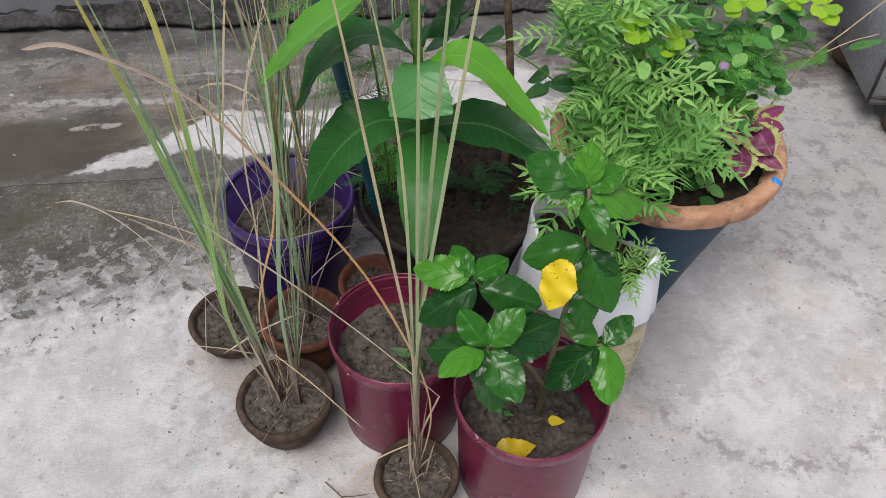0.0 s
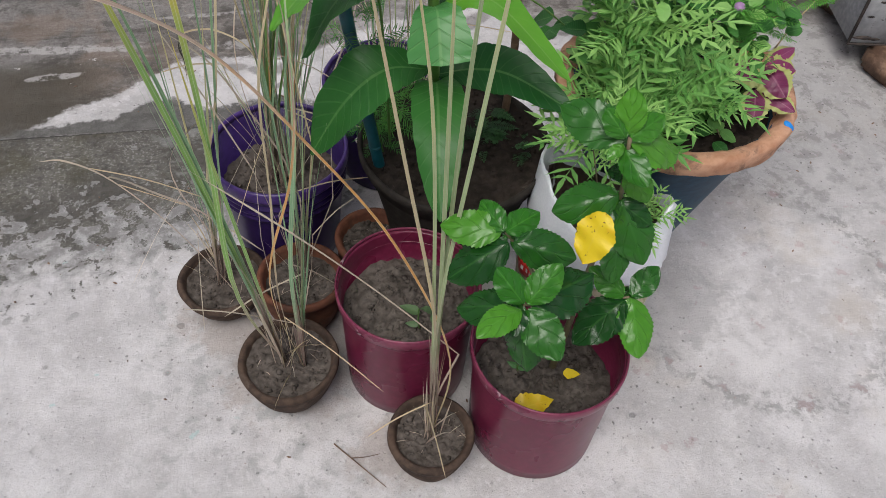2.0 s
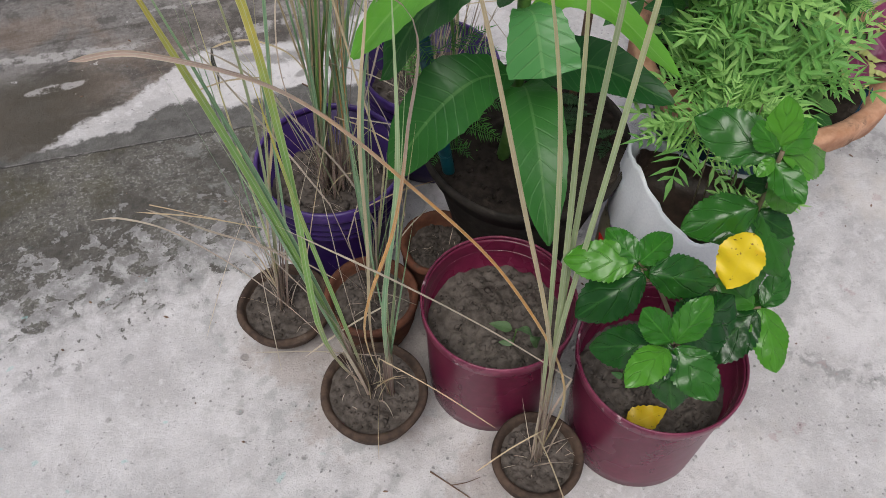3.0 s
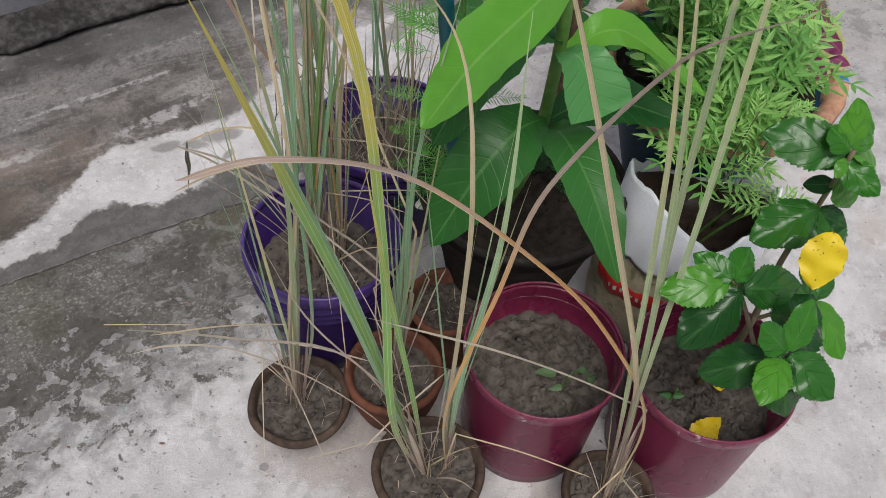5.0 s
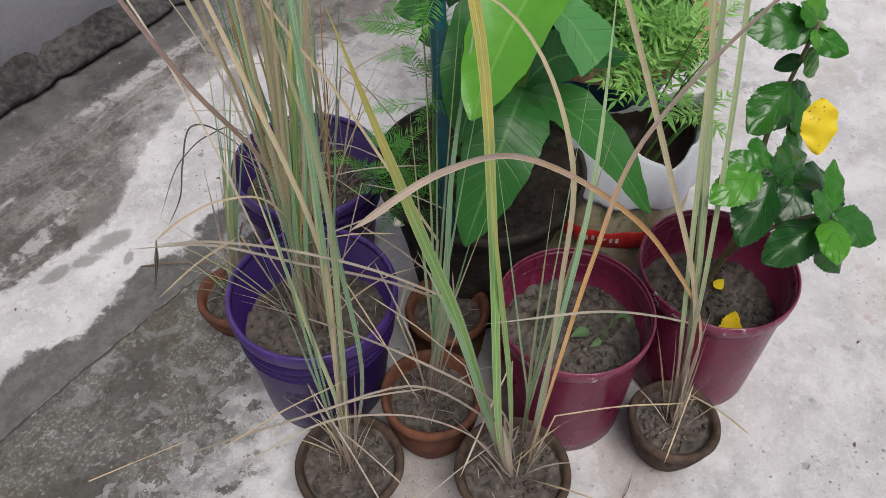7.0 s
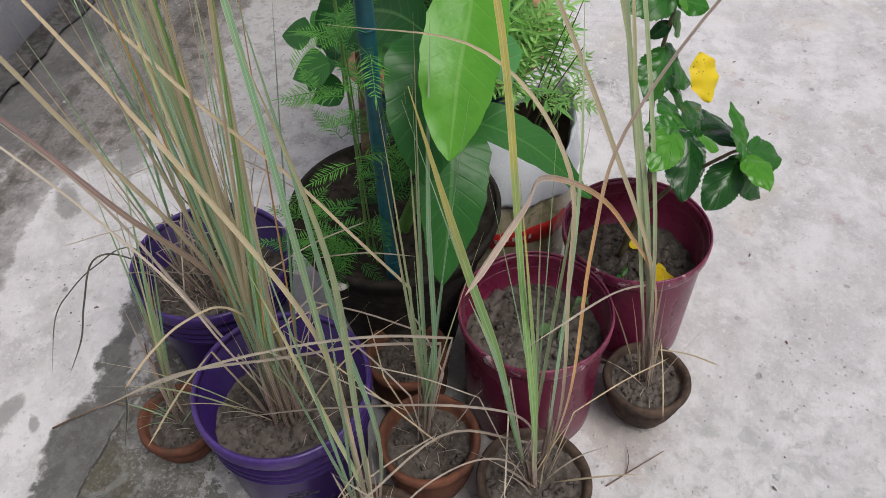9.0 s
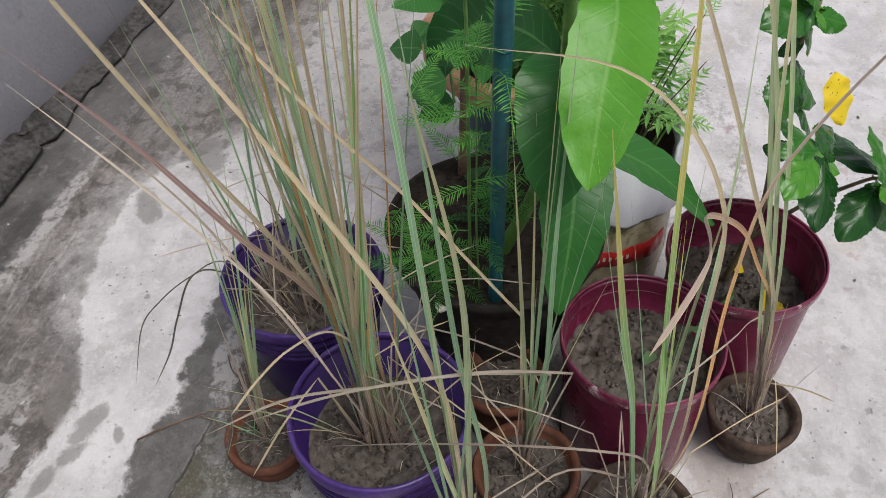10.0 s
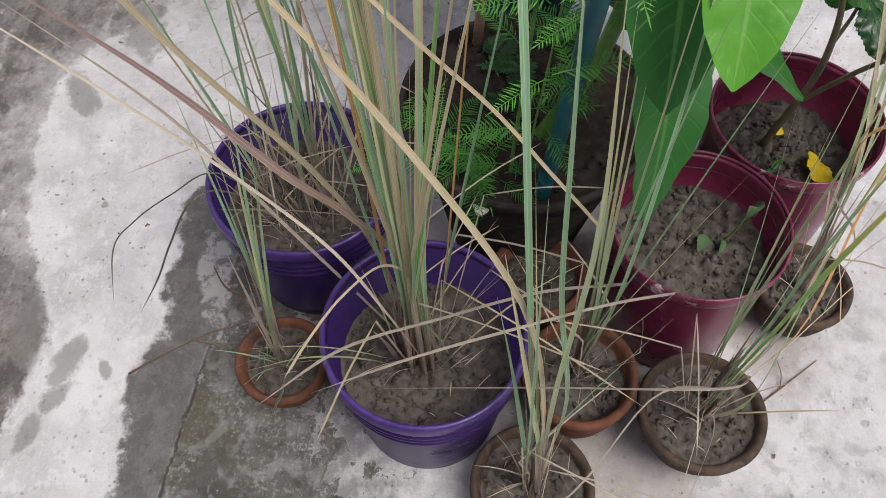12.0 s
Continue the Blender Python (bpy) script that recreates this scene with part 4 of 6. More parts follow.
def sack():
    """A grow bag made from a rice sack, its white inside rolled down over the printed outside."""
    bag = thing("grow_bag", (0.328, 1.000, 0), "white woven plastic rice sack used as a grow bag", "grow bag")
    n, axis = 72, radians(137)

    def skin(rings, seed, span=None):
        """rings: half length, half width, height, rise at the two corners and the propped-up front, creasing."""
        bm = bmesh.new()
        rows = []
        for long_half, short_half, z, rise, crease in rings:
            row = []
            for i in range(n + 1 if span else n):
                a = span[0] + (span[1] - span[0]) * i / n if span else 2 * math.pi * i / n
                u, v = math.cos(a), math.sin(a)
                k = crease * noise.noise((u * 3.3, v * 3.3, z * 8 + seed)) + crease * 0.5 * noise.noise((u * 9, v * 9, z * 20 + seed))
                px, py = (long_half + k) * u, (short_half + k) * v * (1 - 0.25 * abs(u) ** 6)
                zz = z + rise * (abs(u) ** 3.0 - 0.35 + 0.62 * math.exp(-((a - 1.13) / 0.66) ** 2)) + rise * 0.25 * noise.noise((u * 2, v * 2, seed))
                row.append(bm.verts.new((px * math.cos(axis) - py * math.sin(axis), px * math.sin(axis) + py * math.cos(axis), zz)))
            rows.append(row)
        for p, q in zip(rows, rows[1:]):
            for i in range(n):
                j = i + 1 if span else (i + 1) % n
                bm.faces.new((p[i], p[j], q[j], q[i]))
        return bm
    part("lower_bag", skin([(0.02, 0.02, 0.004, 0, 0), (0.12, 0.085, 0.002, 0, 0.005), (0.142, 0.105, 0.02, 0, 0.008), (0.150, 0.115, 0.10, 0, 0.008), (0.150, 0.117, 0.2, 0, 0.008), (0.146, 0.112, 0.27, 0, 0.008), (0.138, 0.106, 0.33, 0, 0.008)], 1), SACK_PRINT, bag, "cream and olive printed lower part")
    part("red_band", skin([(0.1512, 0.118, 0.158, 0, 0.008), (0.1530, 0.1200, 0.160, 0, 0.008), (0.1520, 0.1190, 0.202, 0, 0.008), (0.150, 0.1165, 0.204, 0, 0.008)], 1, (0.40, 1.95)), RED_PRINT, bag, "red printed band")
    for k in range(7):
        a = 0.72 + 0.085 * k
        part("print_mark", skin([(0.1538, 0.1208, 0.176, 0, 0.008), (0.1542, 0.1212, 0.178, 0, 0.008), (0.1538, 0.1208, 0.190, 0, 0.008)], 1, (a, a + 0.042)), PALE_PRINT, bag, "pale printed bar")
    part("cuff", skin([(0.142, 0.112, 0.285, 0.02, 0.010), (0.153, 0.122, 0.268, 0.02, 0.010), (0.155, 0.124, 0.275, 0.03, 0.010), (0.148, 0.120, 0.33, 0.07, 0.010), (0.138, 0.112, 0.375, 0.10, 0.010), (0.135, 0.108, 0.384, 0.105, 0.010), (0.130, 0.104, 0.378, 0.10, 0.010), (0.124, 0.100, 0.34, 0.04, 0.010), (0.118, 0.095, 0.31, 0.0, 0.010)], 1), SACK, bag, "white rolled-down cuff")
    part("lining", skin([(0.120, 0.098, 0.365, 0.07, 0.008), (0.114, 0.092, 0.33, 0.02, 0.010), (0.104, 0.086, 0.295, 0, 0.012), (0.05, 0.04, 0.292, 0, 0.004), (0.0004, 0.0004, 0.29, 0, 0.0)], 3), BROWN_FILM, bag, "brown soil and film inside")
    return bag


sack()


def trunk_box():
    """A grey tin trunk on wooden blocks."""
    m = Matrix.Translation((1.424, 1.785, 0)) @ Matrix.Rotation(radians(-10), 4, "Z")
    chest = new("tin_trunk")
    chest.matrix_world = m
    tagged(chest, "grey scuffed tin trunk raised on wooden blocks", "trunk")
    part("body", box(0, 0.85, 0.006, 0.5, 0.09, 0.42, 0.006), TIN, chest)
    part("front_panel", box(0.004, 0.846, 0.0, 0.006, 0.092, 0.415, 0.002), TIN_LIGHT, chest, "scuffed pale front panel")
    part("lid", box(-0.006, 0.856, -0.006, 0.506, 0.42, 0.47, 0.008), TIN, chest)
    knob = bmesh.new()
    bmesh.ops.create_cone(knob, cap_ends=True, segments=20, radius1=0.016, radius2=0.013, depth=0.02, matrix=Matrix.Translation((0.19, -0.012, 0.21)) @ Matrix.Rotation(radians(90), 4, "X"))
    part("knob", knob, BLACK_POT, chest, "round black knob")
    ring = [(0.021 + 0.004 * math.cos(k * math.pi / 4), 0.004 * math.sin(k * math.pi / 4)) for k in range(9)]
    part("knob_ring", lathe(ring, 28), TIN_LIGHT, chest, "bright metal ring round the knob").matrix_local = Matrix.Translation((0.19, -0.004, 0.21)) @ Matrix.Rotation(radians(90), 4, "X")
    part("edge_strip", box(-0.002, 0.85, -0.004, 0.004, 0.086, 0.093, 0.001), RUST, chest, "dark rusty lower edge")
    part("corner_strip", box(-0.004, 0.003, -0.004, 0.004, 0.093, 0.415, 0.001), RUST, chest, "dark rusty corner edge")
    chip_rng = random.Random(61)
    for x, z, long, tall in ((0.035, 0.112, 0.030, 0.008), (0.072, 0.108, 0.022, 0.006), (0.125, 0.118, 0.012, 0.016), (0.030, 0.185, 0.012, 0.004), (0.045, 0.235, 0.010, 0.004), (0.085, 0.290, 0.012, 0.008), (0.205, 0.106, 0.026, 0.005)):
        chip = bmesh.new()
        rim = [chip.verts.new((x + long * math.cos(k * 0.5236) * chip_rng.uniform(0.6, 1.15), -0.0015, z + tall * math.sin(k * 0.5236) * chip_rng.uniform(0.6, 1.15))) for k in range(12)]
        front = bmesh.ops.extrude_face_region(chip, geom=[chip.faces.new(rim)])["geom"]
        bmesh.ops.translate(chip, vec=(0, 0.002, 0), verts=[v for v in front if isinstance(v, bmesh.types.BMVert)])
        part("rust_patch", chip, RUST, chest, "dark rust patch")
    for x, y in ((0.17, -0.02), (0.68, -0.01), (0.12, 0.36), (0.68, 0.36)):
        block = part("wooden_block", box(-0.09, 0.09, -0.07, 0.07, 0.0, 0.089, 0.02), WOOD)
        block.matrix_world = m @ pose(x, y, 0, 0, 0, 24)
        tagged(block, "weathered brown wooden block under the trunk", "wood block", "trunk blocks")
    stick = part("stick", tube([Vector((1.60, 1.70, 0.003 + 0.012)), Vector((1.66, 1.755, 0.25))], (0.010, 0.010), 10), PALE_WOOD)
    tagged(stick, "pale wooden stick leaning on the trunk", "stick")


trunk_box()


# ---- lemongrass ----
def blade(parent, points, width, material, name="blade", twist=0.0, count=22, fold=0.35, foot=0.35, tip=0.55, face=None, after=()):
    base = parent.location
    pts = [p - base for p in bezier(points, count)]
    if after:
        pts += [p - base for p in bezier([points[-1], *after], count)][1:]
    return part(name, ribbon(pts, width * 0.8, fold, foot, tip, face, twist), material, parent)


def clump(place, label):
    return thing("lemongrass", place, label, "grass", "lemongrass clumps")


def random_blades(plant, rng, count, lean, spread, height, width, materials, start=0.02, bend=0.25, stalks=0):
    """Further blades of a clump, fanned round a common lean and bent outwards near the tip; with stalks, they part from bundled stems."""
    x, y, z = plant.location

    def fresh():
        a, r = rng.uniform(0, 6.283), start * math.sqrt(rng.random())
        return Vector((x + r * math.cos(a), y + r * math.sin(a), z - 0.005)), Vector((lean[0] + rng.gauss(0, spread), lean[1] + rng.gauss(0, spread), 1.0)).normalized()
    bundles = [fresh() for _ in range(stalks)]
    for k in range(count):
        if bundles:
            foot, stem_way = bundles[k % stalks]
            p0 = foot + Vector((rng.gauss(0, 0.0025), rng.gauss(0, 0.0025), 0))
            way = (stem_way + Vector((rng.gauss(0, 0.07), rng.gauss(0, 0.07), 0))).normalized()
        else:
            p0, way = fresh()
            stem_way = way
        length = height * rng.uniform(0.55, 1.12)
        out = Vector((way.x, way.y, 0)) + Vector((rng.gauss(0, 0.1), rng.gauss(0, 0.1), 0))
        c = bend * rng.uniform(0.2, 1.3)
        pts = [p0]
        for s in (0.22, 0.48, 0.74, 1.0):
            straight = stem_way * length * min(s, 0.22) + way * length * max(0.0, s - 0.22)
            pts.append(p0 + straight + out * (c * length * s ** 2.4) - Vector((0, 0, 0.35 * c * length * s ** 3.5)))
        blade(plant, pts, width * rng.uniform(0.55, 1.3), rng.choice(materials), twist=rng.uniform(-1.4, 1.4), count=14, foot=rng.uniform(0.25, 0.5), tip=rng.uniform(0.3, 0.6), fold=rng.uniform(0.2, 0.9))


rng = random.Random(5)
grass_a = clump((-0.059, 0.693, 0.095), "a few tall straight lemongrass blades in a small clay pot")
blade(grass_a, [(-0.059, 0.693, 0.095), (-0.030, 0.712, 0.335), (-0.113, 0.791, 0.559), (-0.235, 0.851, 0.738), (-0.359, 0.913, 0.869), (-0.495, 0.925, 0.950), (-0.582, 0.963, 0.929)], 0.0085, BLADE_ORANGE, count=48, tip=0.96, foot=0.3, fold=0.6)
blade(grass_a, [(-0.059, 0.693, 0.095), (-0.055, 0.73, 0.407), (-0.095, 0.828, 0.701), (-0.14, 0.941, 0.994), (-0.18, 1.02, 1.16)], 0.010, BLADE_STRAW)
blade(grass_a, [(-0.056, 0.69, 0.095), (-0.047, 0.747, 0.481), (-0.035, 0.827, 0.84), (-0.02, 0.93, 1.15)], 0.011, BLADE_PALE)
blade(grass_a, [(-0.053, 0.693, 0.095), (-0.046, 0.739, 0.413), (-0.021, 0.805, 0.721), (0.011, 0.863, 1.029), (0.03, 0.9, 1.2)], 0.011, BLADE_PALE)
blade(grass_a, [(-0.055, 0.697, 0.095), (-0.051, 0.73, 0.437), (-0.001, 0.789, 0.771), (0.059, 0.864, 1.095), (0.10, 0.91, 1.25)], 0.010, BLADE_PALE)
blade(grass_a, [(-0.062, 0.693, 0.095), (-0.055, 0.755, 0.45), (-0.064, 0.82, 0.85), (-0.12, 0.87, 1.2)], 0.010, BLADE_PALE)
random_blades(grass_a, rng, 6, (0.02, 0.05), 0.16, 0.22, 0.004, [BLADE_PINK, BLADE_STRAW], 0.02, 0.3)

grass_b = clump((-0.31, 0.888, 0.108), "lemongrass with two stalks, green and yellow blades")
blade(grass_b, [(-0.32, 0.892, 0.105), (-0.364, 0.922, 0.340), (-0.414, 0.950, 0.612), (-0.461, 0.980, 0.822), (-0.526, 1.012, 1.095)], 0.0165, BLADE_FRESH, foot=0.22, tip=0.75, face=(-0.45, -0.65, 0.6), fold=0.15)
blade(grass_b, [(-0.285, 0.875, 0.105), (-0.284, 0.872, 0.417), (-0.25, 0.871, 0.744), (-0.24, 0.893, 1.049)], 0.011, BLADE_GREEN, face=(-0.45, -0.65, 0.6), fold=0.15)
blade(grass_b, [(-0.32, 0.892, 0.105), (-0.385, 0.893, 0.365), (-0.380, 0.930, 0.740), (-0.400, 0.955, 1.045), (-0.490, 0.980, 1.290)], 0.015, BLADE_FRESH, foot=0.25, tip=0.95, face=(-0.45, -0.65, 0.6), fold=0.15)
blade(grass_b, [(-0.30, 0.89, 0.12), (-0.364, 0.905, 0.384), (-0.456, 0.989, 0.558), (-0.445, 1.18, 0.49), (-0.414, 1.37, 0.364)], 0.0045, BLADE_PINK, count=36, tip=0.8)
blade(grass_b, [(-0.285, 0.875, 0.105), (-0.309, 0.86, 0.364), (-0.297, 0.871, 0.612), (-0.288, 0.889, 0.827), (-0.248, 0.994, 0.945), (-0.228, 1.178, 0.952)], 0.008, BLADE_STRAW, count=34)
blade(grass_b, [(-0.285, 0.875, 0.105), (-0.320, 0.850, 0.420), (-0.263, 0.847, 0.668), (-0.245, 0.824, 0.863), (-0.265, 0.706, 1.121), (-0.402, 0.541, 1.322)], 0.0075, BLADE_ORANGE, count=34)
blade(grass_b, [(-0.318, 0.89, 0.105), (-0.350, 0.897, 0.409), (-0.380, 0.915, 0.67), (-0.400, 0.935, 0.90)], 0.010, BLADE_FRESH, face=(-0.45, -0.65, 0.6), fold=0.15)
blade(grass_b, [(-0.325, 0.893, 0.11), (-0.335, 0.897, 0.2), (-0.345, 0.905, 0.30)], 0.005, BLADE_PINK, tip=0.9, after=[(-0.405, 1.021, 0.398), (-0.535, 1.122, 0.405), (-0.622, 1.242, 0.33), (-0.674, 1.361, 0.216)])
blade(grass_a, [(-0.06, 0.69, 0.1), (-0.05, 0.705, 0.22), (-0.012, 0.725, 0.325)], 0.005, BLADE_PINK, tip=0.9, after=[(-0.138, 0.778, 0.452), (-0.268, 0.828, 0.568), (-0.415, 0.915, 0.642)])
blade(grass_b, [(-0.32, 0.89, 0.105), (-0.358, 0.922, 0.340), (-0.406, 0.952, 0.610), (-0.450, 0.986, 0.812), (-0.510, 1.022, 1.07)], 0.010, BLADE_GREEN, foot=0.45, twist=0.5, face=(-0.45, -0.65, 0.6), fold=0.15)
blade(grass_b, [(-0.322, 0.894, 0.105), (-0.368, 0.920, 0.345), (-0.419, 0.948, 0.600), (-0.462, 0.978, 0.78)], 0.009, BLADE_GREEN, foot=0.45, twist=-0.5, face=(-0.45, -0.65, 0.6), fold=0.15)
blade(grass_b, [(-0.325, 0.893, 0.11), (-0.385, 0.925, 0.30), (-0.47, 0.97, 0.45), (-0.56, 1.02, 0.535), (-0.63, 1.05, 0.560), (-0.685, 1.082, 0.535)], 0.0042, BLADE_PINK, count=30, tip=0.8)
random_blades(grass_b, rng, 5, (0.03, 0.0), 0.03, 0.85, 0.007, [BLADE_GREEN, BLADE_PALE], 0.03, 0.08, 1)
random_blades(grass_b, rng, 9, (0.0, 0.0), 0.35, 0.20, 0.004, [BLADE_PINK, BLADE_STRAW], 0.03, 0.4)

grass_c = clump((-0.444, 1.146, 0.082), "lemongrass in a low clay pot, green upright blades")
blade(grass_c, [(-0.444, 1.146, 0.08), (-0.379, 1.196, 0.608), (-0.32, 1.252, 1.123), (-0.29, 1.32, 1.4)], 0.0105, BLADE_GREEN)
blade(grass_c, [(-0.45, 1.15, 0.08), (-0.435, 1.155, 0.35), (-0.383, 1.199, 0.566), (-0.345, 1.332, 0.802), (-0.296, 1.496, 1.008), (-0.252, 1.66, 1.219)], 0.009, BLADE_STRAW, count=32)

blade(grass_c, [(-0.45, 1.14, 0.082), (-0.421, 1.148, 0.417), (-0.414, 1.148, 0.755), (-0.45, 1.179, 1.083)], 0.011, BLADE_PALE)
blade(grass_c, [(-0.442, 1.146, 0.082), (-0.407, 1.126, 0.338), (-0.39, 1.162, 0.605), (-0.385, 1.183, 0.872), (-0.39, 1.2, 1.1)], 0.009, BLADE_GREEN)
random_blades(grass_c, rng, 6, (0.04, 0.04), 0.04, 0.85, 0.0075, [BLADE_GREEN, BLADE_PALE], 0.015, 0.08, 2)
random_blades(grass_c, rng, 8, (0.0, 0.0), 0.3, 0.22, 0.004, [BLADE_PINK, BLADE_STRAW], 0.02, 0.4)

grass_d = clump((-0.27, 1.09, 0.105), "thin lemongrass blades rising from a terracotta pot")
blade(grass_d, [(-0.27, 1.09, 0.105), (-0.265, 1.065, 0.377), (-0.254, 1.064, 0.696), (-0.20, 1.06, 0.97)], 0.010, BLADE_GREEN)
random_blades(grass_d, rng, 9, (0.04, -0.03), 0.025, 0.85, 0.0065, [BLADE_GREEN, BLADE_PALE, BLADE_GREEN], 0.01, 0.08, 2)
blade(grass_d, [(-0.262, 1.085, 0.11), (-0.258, 1.07, 0.27), (-0.255, 1.056, 0.409)], 0.006, BLADE_PINK, tip=0.9, after=[(-0.282, 1.17, 0.417), (-0.342, 1.293, 0.439), (-0.412, 1.405, 0.478), (-0.499, 1.485, 0.50)])
blade(grass_d, [(-0.275, 1.09, 0.11), (-0.30, 1.06, 0.32), (-0.329, 1.023, 0.527)], 0.005, BLADE_PINK, tip=0.9, after=[(-0.379, 1.108, 0.58), (-0.428, 1.204, 0.606), (-0.467, 1.314, 0.593), (-0.498, 1.416, 0.552)])

blade(grass_d, [(-0.268, 1.088, 0.11), (-0.245, 1.100, 0.31), (-0.222, 1.107, 0.496)], 0.0055, BLADE_STRAW, tip=0.95, after=[(-0.242, 1.175, 0.618), (-0.260, 1.247, 0.744), (-0.285, 1.325, 0.865), (-0.262, 1.457, 1.005)])

grass_e = clump((-0.265, 1.578, 0.078), "small lemongrass tuft in a worn terracotta pot")
random_blades(grass_e, rng, 10, (0.13, 0.02), 0.05, 0.62, 0.0065, [BLADE_GREEN, BLADE_PALE], 0.012, 0.08, 2)
random_blades(grass_e, rng, 12, (0.0, 0.0), 0.35, 0.13, 0.003, [BLADE_GREEN], 0.03, 0.4)

grass_f = clump((-0.285, 1.335, 0.19), "dense tall lemongrass in a purple bucket, green with straw")
random_blades(grass_f, rng, 21, (0.03, 0.03), 0.045, 1.15, 0.0096, [BLADE_GREEN, BLADE_PALE, BLADE_GREEN, BLADE_FRESH, BLADE_STRAW], 0.035, 0.03, 8)
random_blades(grass_f, rng, 16, (0.04, 0.03), 0.045, 1.05, 0.0045, [BLADE_PALE, BLADE_STRAW, BLADE_GREEN, BLADE_ORANGE], 0.04, 0.04, 7)
random_blades(grass_f, rng, 12, (0.0, 0.03), 0.36, 0.40, 0.0030, [BLADE_STRAW, BLADE_PINK, BLADE_PALE], 0.05, 0.25)
random_blades(grass_f, rng, 26, (0.02, 0.08), 0.14, 0.17, 0.009, [BLADE_SHEATH], 0.04, 0.2)
blade(grass_f, [(-0.293, 1.325, 0.19), (-0.236, 1.418, 0.5), (-0.194, 1.608, 0.76), (-0.164, 1.78, 1.035), (-0.14, 1.9, 1.22)], 0.009, BLADE_STRAW)
blade(grass_f, [(-0.293, 1.325, 0.19), (-0.153, 1.542, 0.306), (-0.059, 1.726, 0.459), (-0.064, 1.897, 0.692)], 0.007, BLADE_PINK)
blade(grass_f, [(-0.293, 1.325, 0.19), (-0.269, 1.355, 0.442), (-0.173, 1.412, 0.671), (-0.047, 1.474, 0.885)], 0.010, BLADE_FRESH)

blade(grass_f, [(-0.262, 1.325, 0.19), (-0.252, 1.350, 0.40), (-0.275, 1.412, 0.560), (-0.345, 1.440, 0.725), (-0.391, 1.500, 0.905), (-0.434, 1.560, 1.045)], 0.0105, BLADE_RED, count=36, foot=0.3, tip=0.6)
blade(grass_f, [(-0.300, 1.325, 0.19), (-0.350, 1.360, 0.45), (-0.340, 1.420, 0.590), (-0.290, 1.540, 0.660), (-0.245, 1.660, 0.715), (-0.213, 1.813, 0.824)], 0.0048, BLADE_PINK, count=36, tip=0.8)

blade(grass_f, [(-0.280, 1.325, 0.19), (-0.285, 1.330, 0.40), (-0.318, 1.362, 0.52), (-0.375, 1.400, 0.548), (-0.425, 1.432, 0.535), (-0.466, 1.459, 0.506)], 0.0045, BLADE_STRAW, count=30, tip=0.95)
blade(grass_f, [(-0.466, 1.459, 0.507), (-0.470, 1.470, 0.465), (-0.468, 1.484, 0.425), (-0.476, 1.505, 0.352)], 0.0105, BLADE_BLACK, count=12, foot=0.3, tip=0.5, face=(0.2, -0.9, 0.3), fold=0.6, twist=1.2)

grass_g = clump((-0.02, 1.56, 0.185), "lemongrass with many dry stalks in the rear purple bucket")
random_blades(grass_g, rng, 18, (0.0, 0.0), 0.045, 0.95, 0.0060, [BLADE_GREEN, BLADE_PALE, BLADE_STRAW, BLADE_PALE], 0.06, 0.05, 8)
random_blades(grass_g, rng, 20, (-0.02, 0.05), 0.12, 0.16, 0.009, [BLADE_SHEATH], 0.06, 0.2)
random_blades(grass_g, rng, 30, (-0.02, 0.04), 0.20, 0.38, 0.0038, [BLADE_STRAW, BLADE_PINK, BLADE_STRAW, BLADE_BLACK], 0.08, 0.3)
blade(grass_g, [(-0.06, 1.58, 0.19), (-0.15, 1.62, 0.40), (-0.215, 1.64, 0.47), (-0.207, 1.714, 0.332), (-0.191, 1.781, 0.19), (-0.199, 1.853, 0.06)], 0.0042, BLADE_BLACK, count=34, tip=0.8)
blade(grass_g, [(-0.05, 1.60, 0.19), (-0.09, 1.66, 0.36), (-0.113, 1.739, 0.326), (-0.106, 1.835, 0.225), (-0.107, 1.906, 0.126), (-0.17, 1.926, 0.012)], 0.0034, BLADE_BLACK, count=34, tip=0.8)

for tuft, count, lean, wide in ((grass_a, 9, (0.0, 0.09), 0.012), (grass_c, 8, (0.08, 0.05), 0.012), (grass_d, 8, (0.02, -0.05), 0.010), (grass_e, 6, (0.10, 0.02), 0.012)):
    random_blades(tuft, rng, count, lean, 0.035, 0.30, 0.0062, [BLADE_SHEATH, BLADE_SHEATH, BLADE_PINK], wide, 0.05)
    random_blades(tuft, rng, 4, lean, 0.30, 0.16, 0.0035, [BLADE_PINK], wide, 0.4)
# the two purplish stalks of the green and yellow clump
for foot, top in (((-0.318, 0.890, 0.105), (-0.356, 0.905, 0.34)), ((-0.286, 0.876, 0.105), (-0.287, 0.871, 0.34))):
    for k in range(6):
        shift = Vector((rng.gauss(0, 0.004), rng.gauss(0, 0.004), 0))
        end = Vector(top) + shift * 1.5 + Vector((0, 0, rng.uniform(-0.12, 0.05)))
        blade(grass_b, [Vector(foot) + shift, Vector(foot).lerp(Vector(top), 0.5) + shift, end], 0.012, BLADE_SHEATH if k % 3 else BLADE_PINK, twist=rng.uniform(-1.2, 1.2), count=10, foot=0.6, tip=0.6)


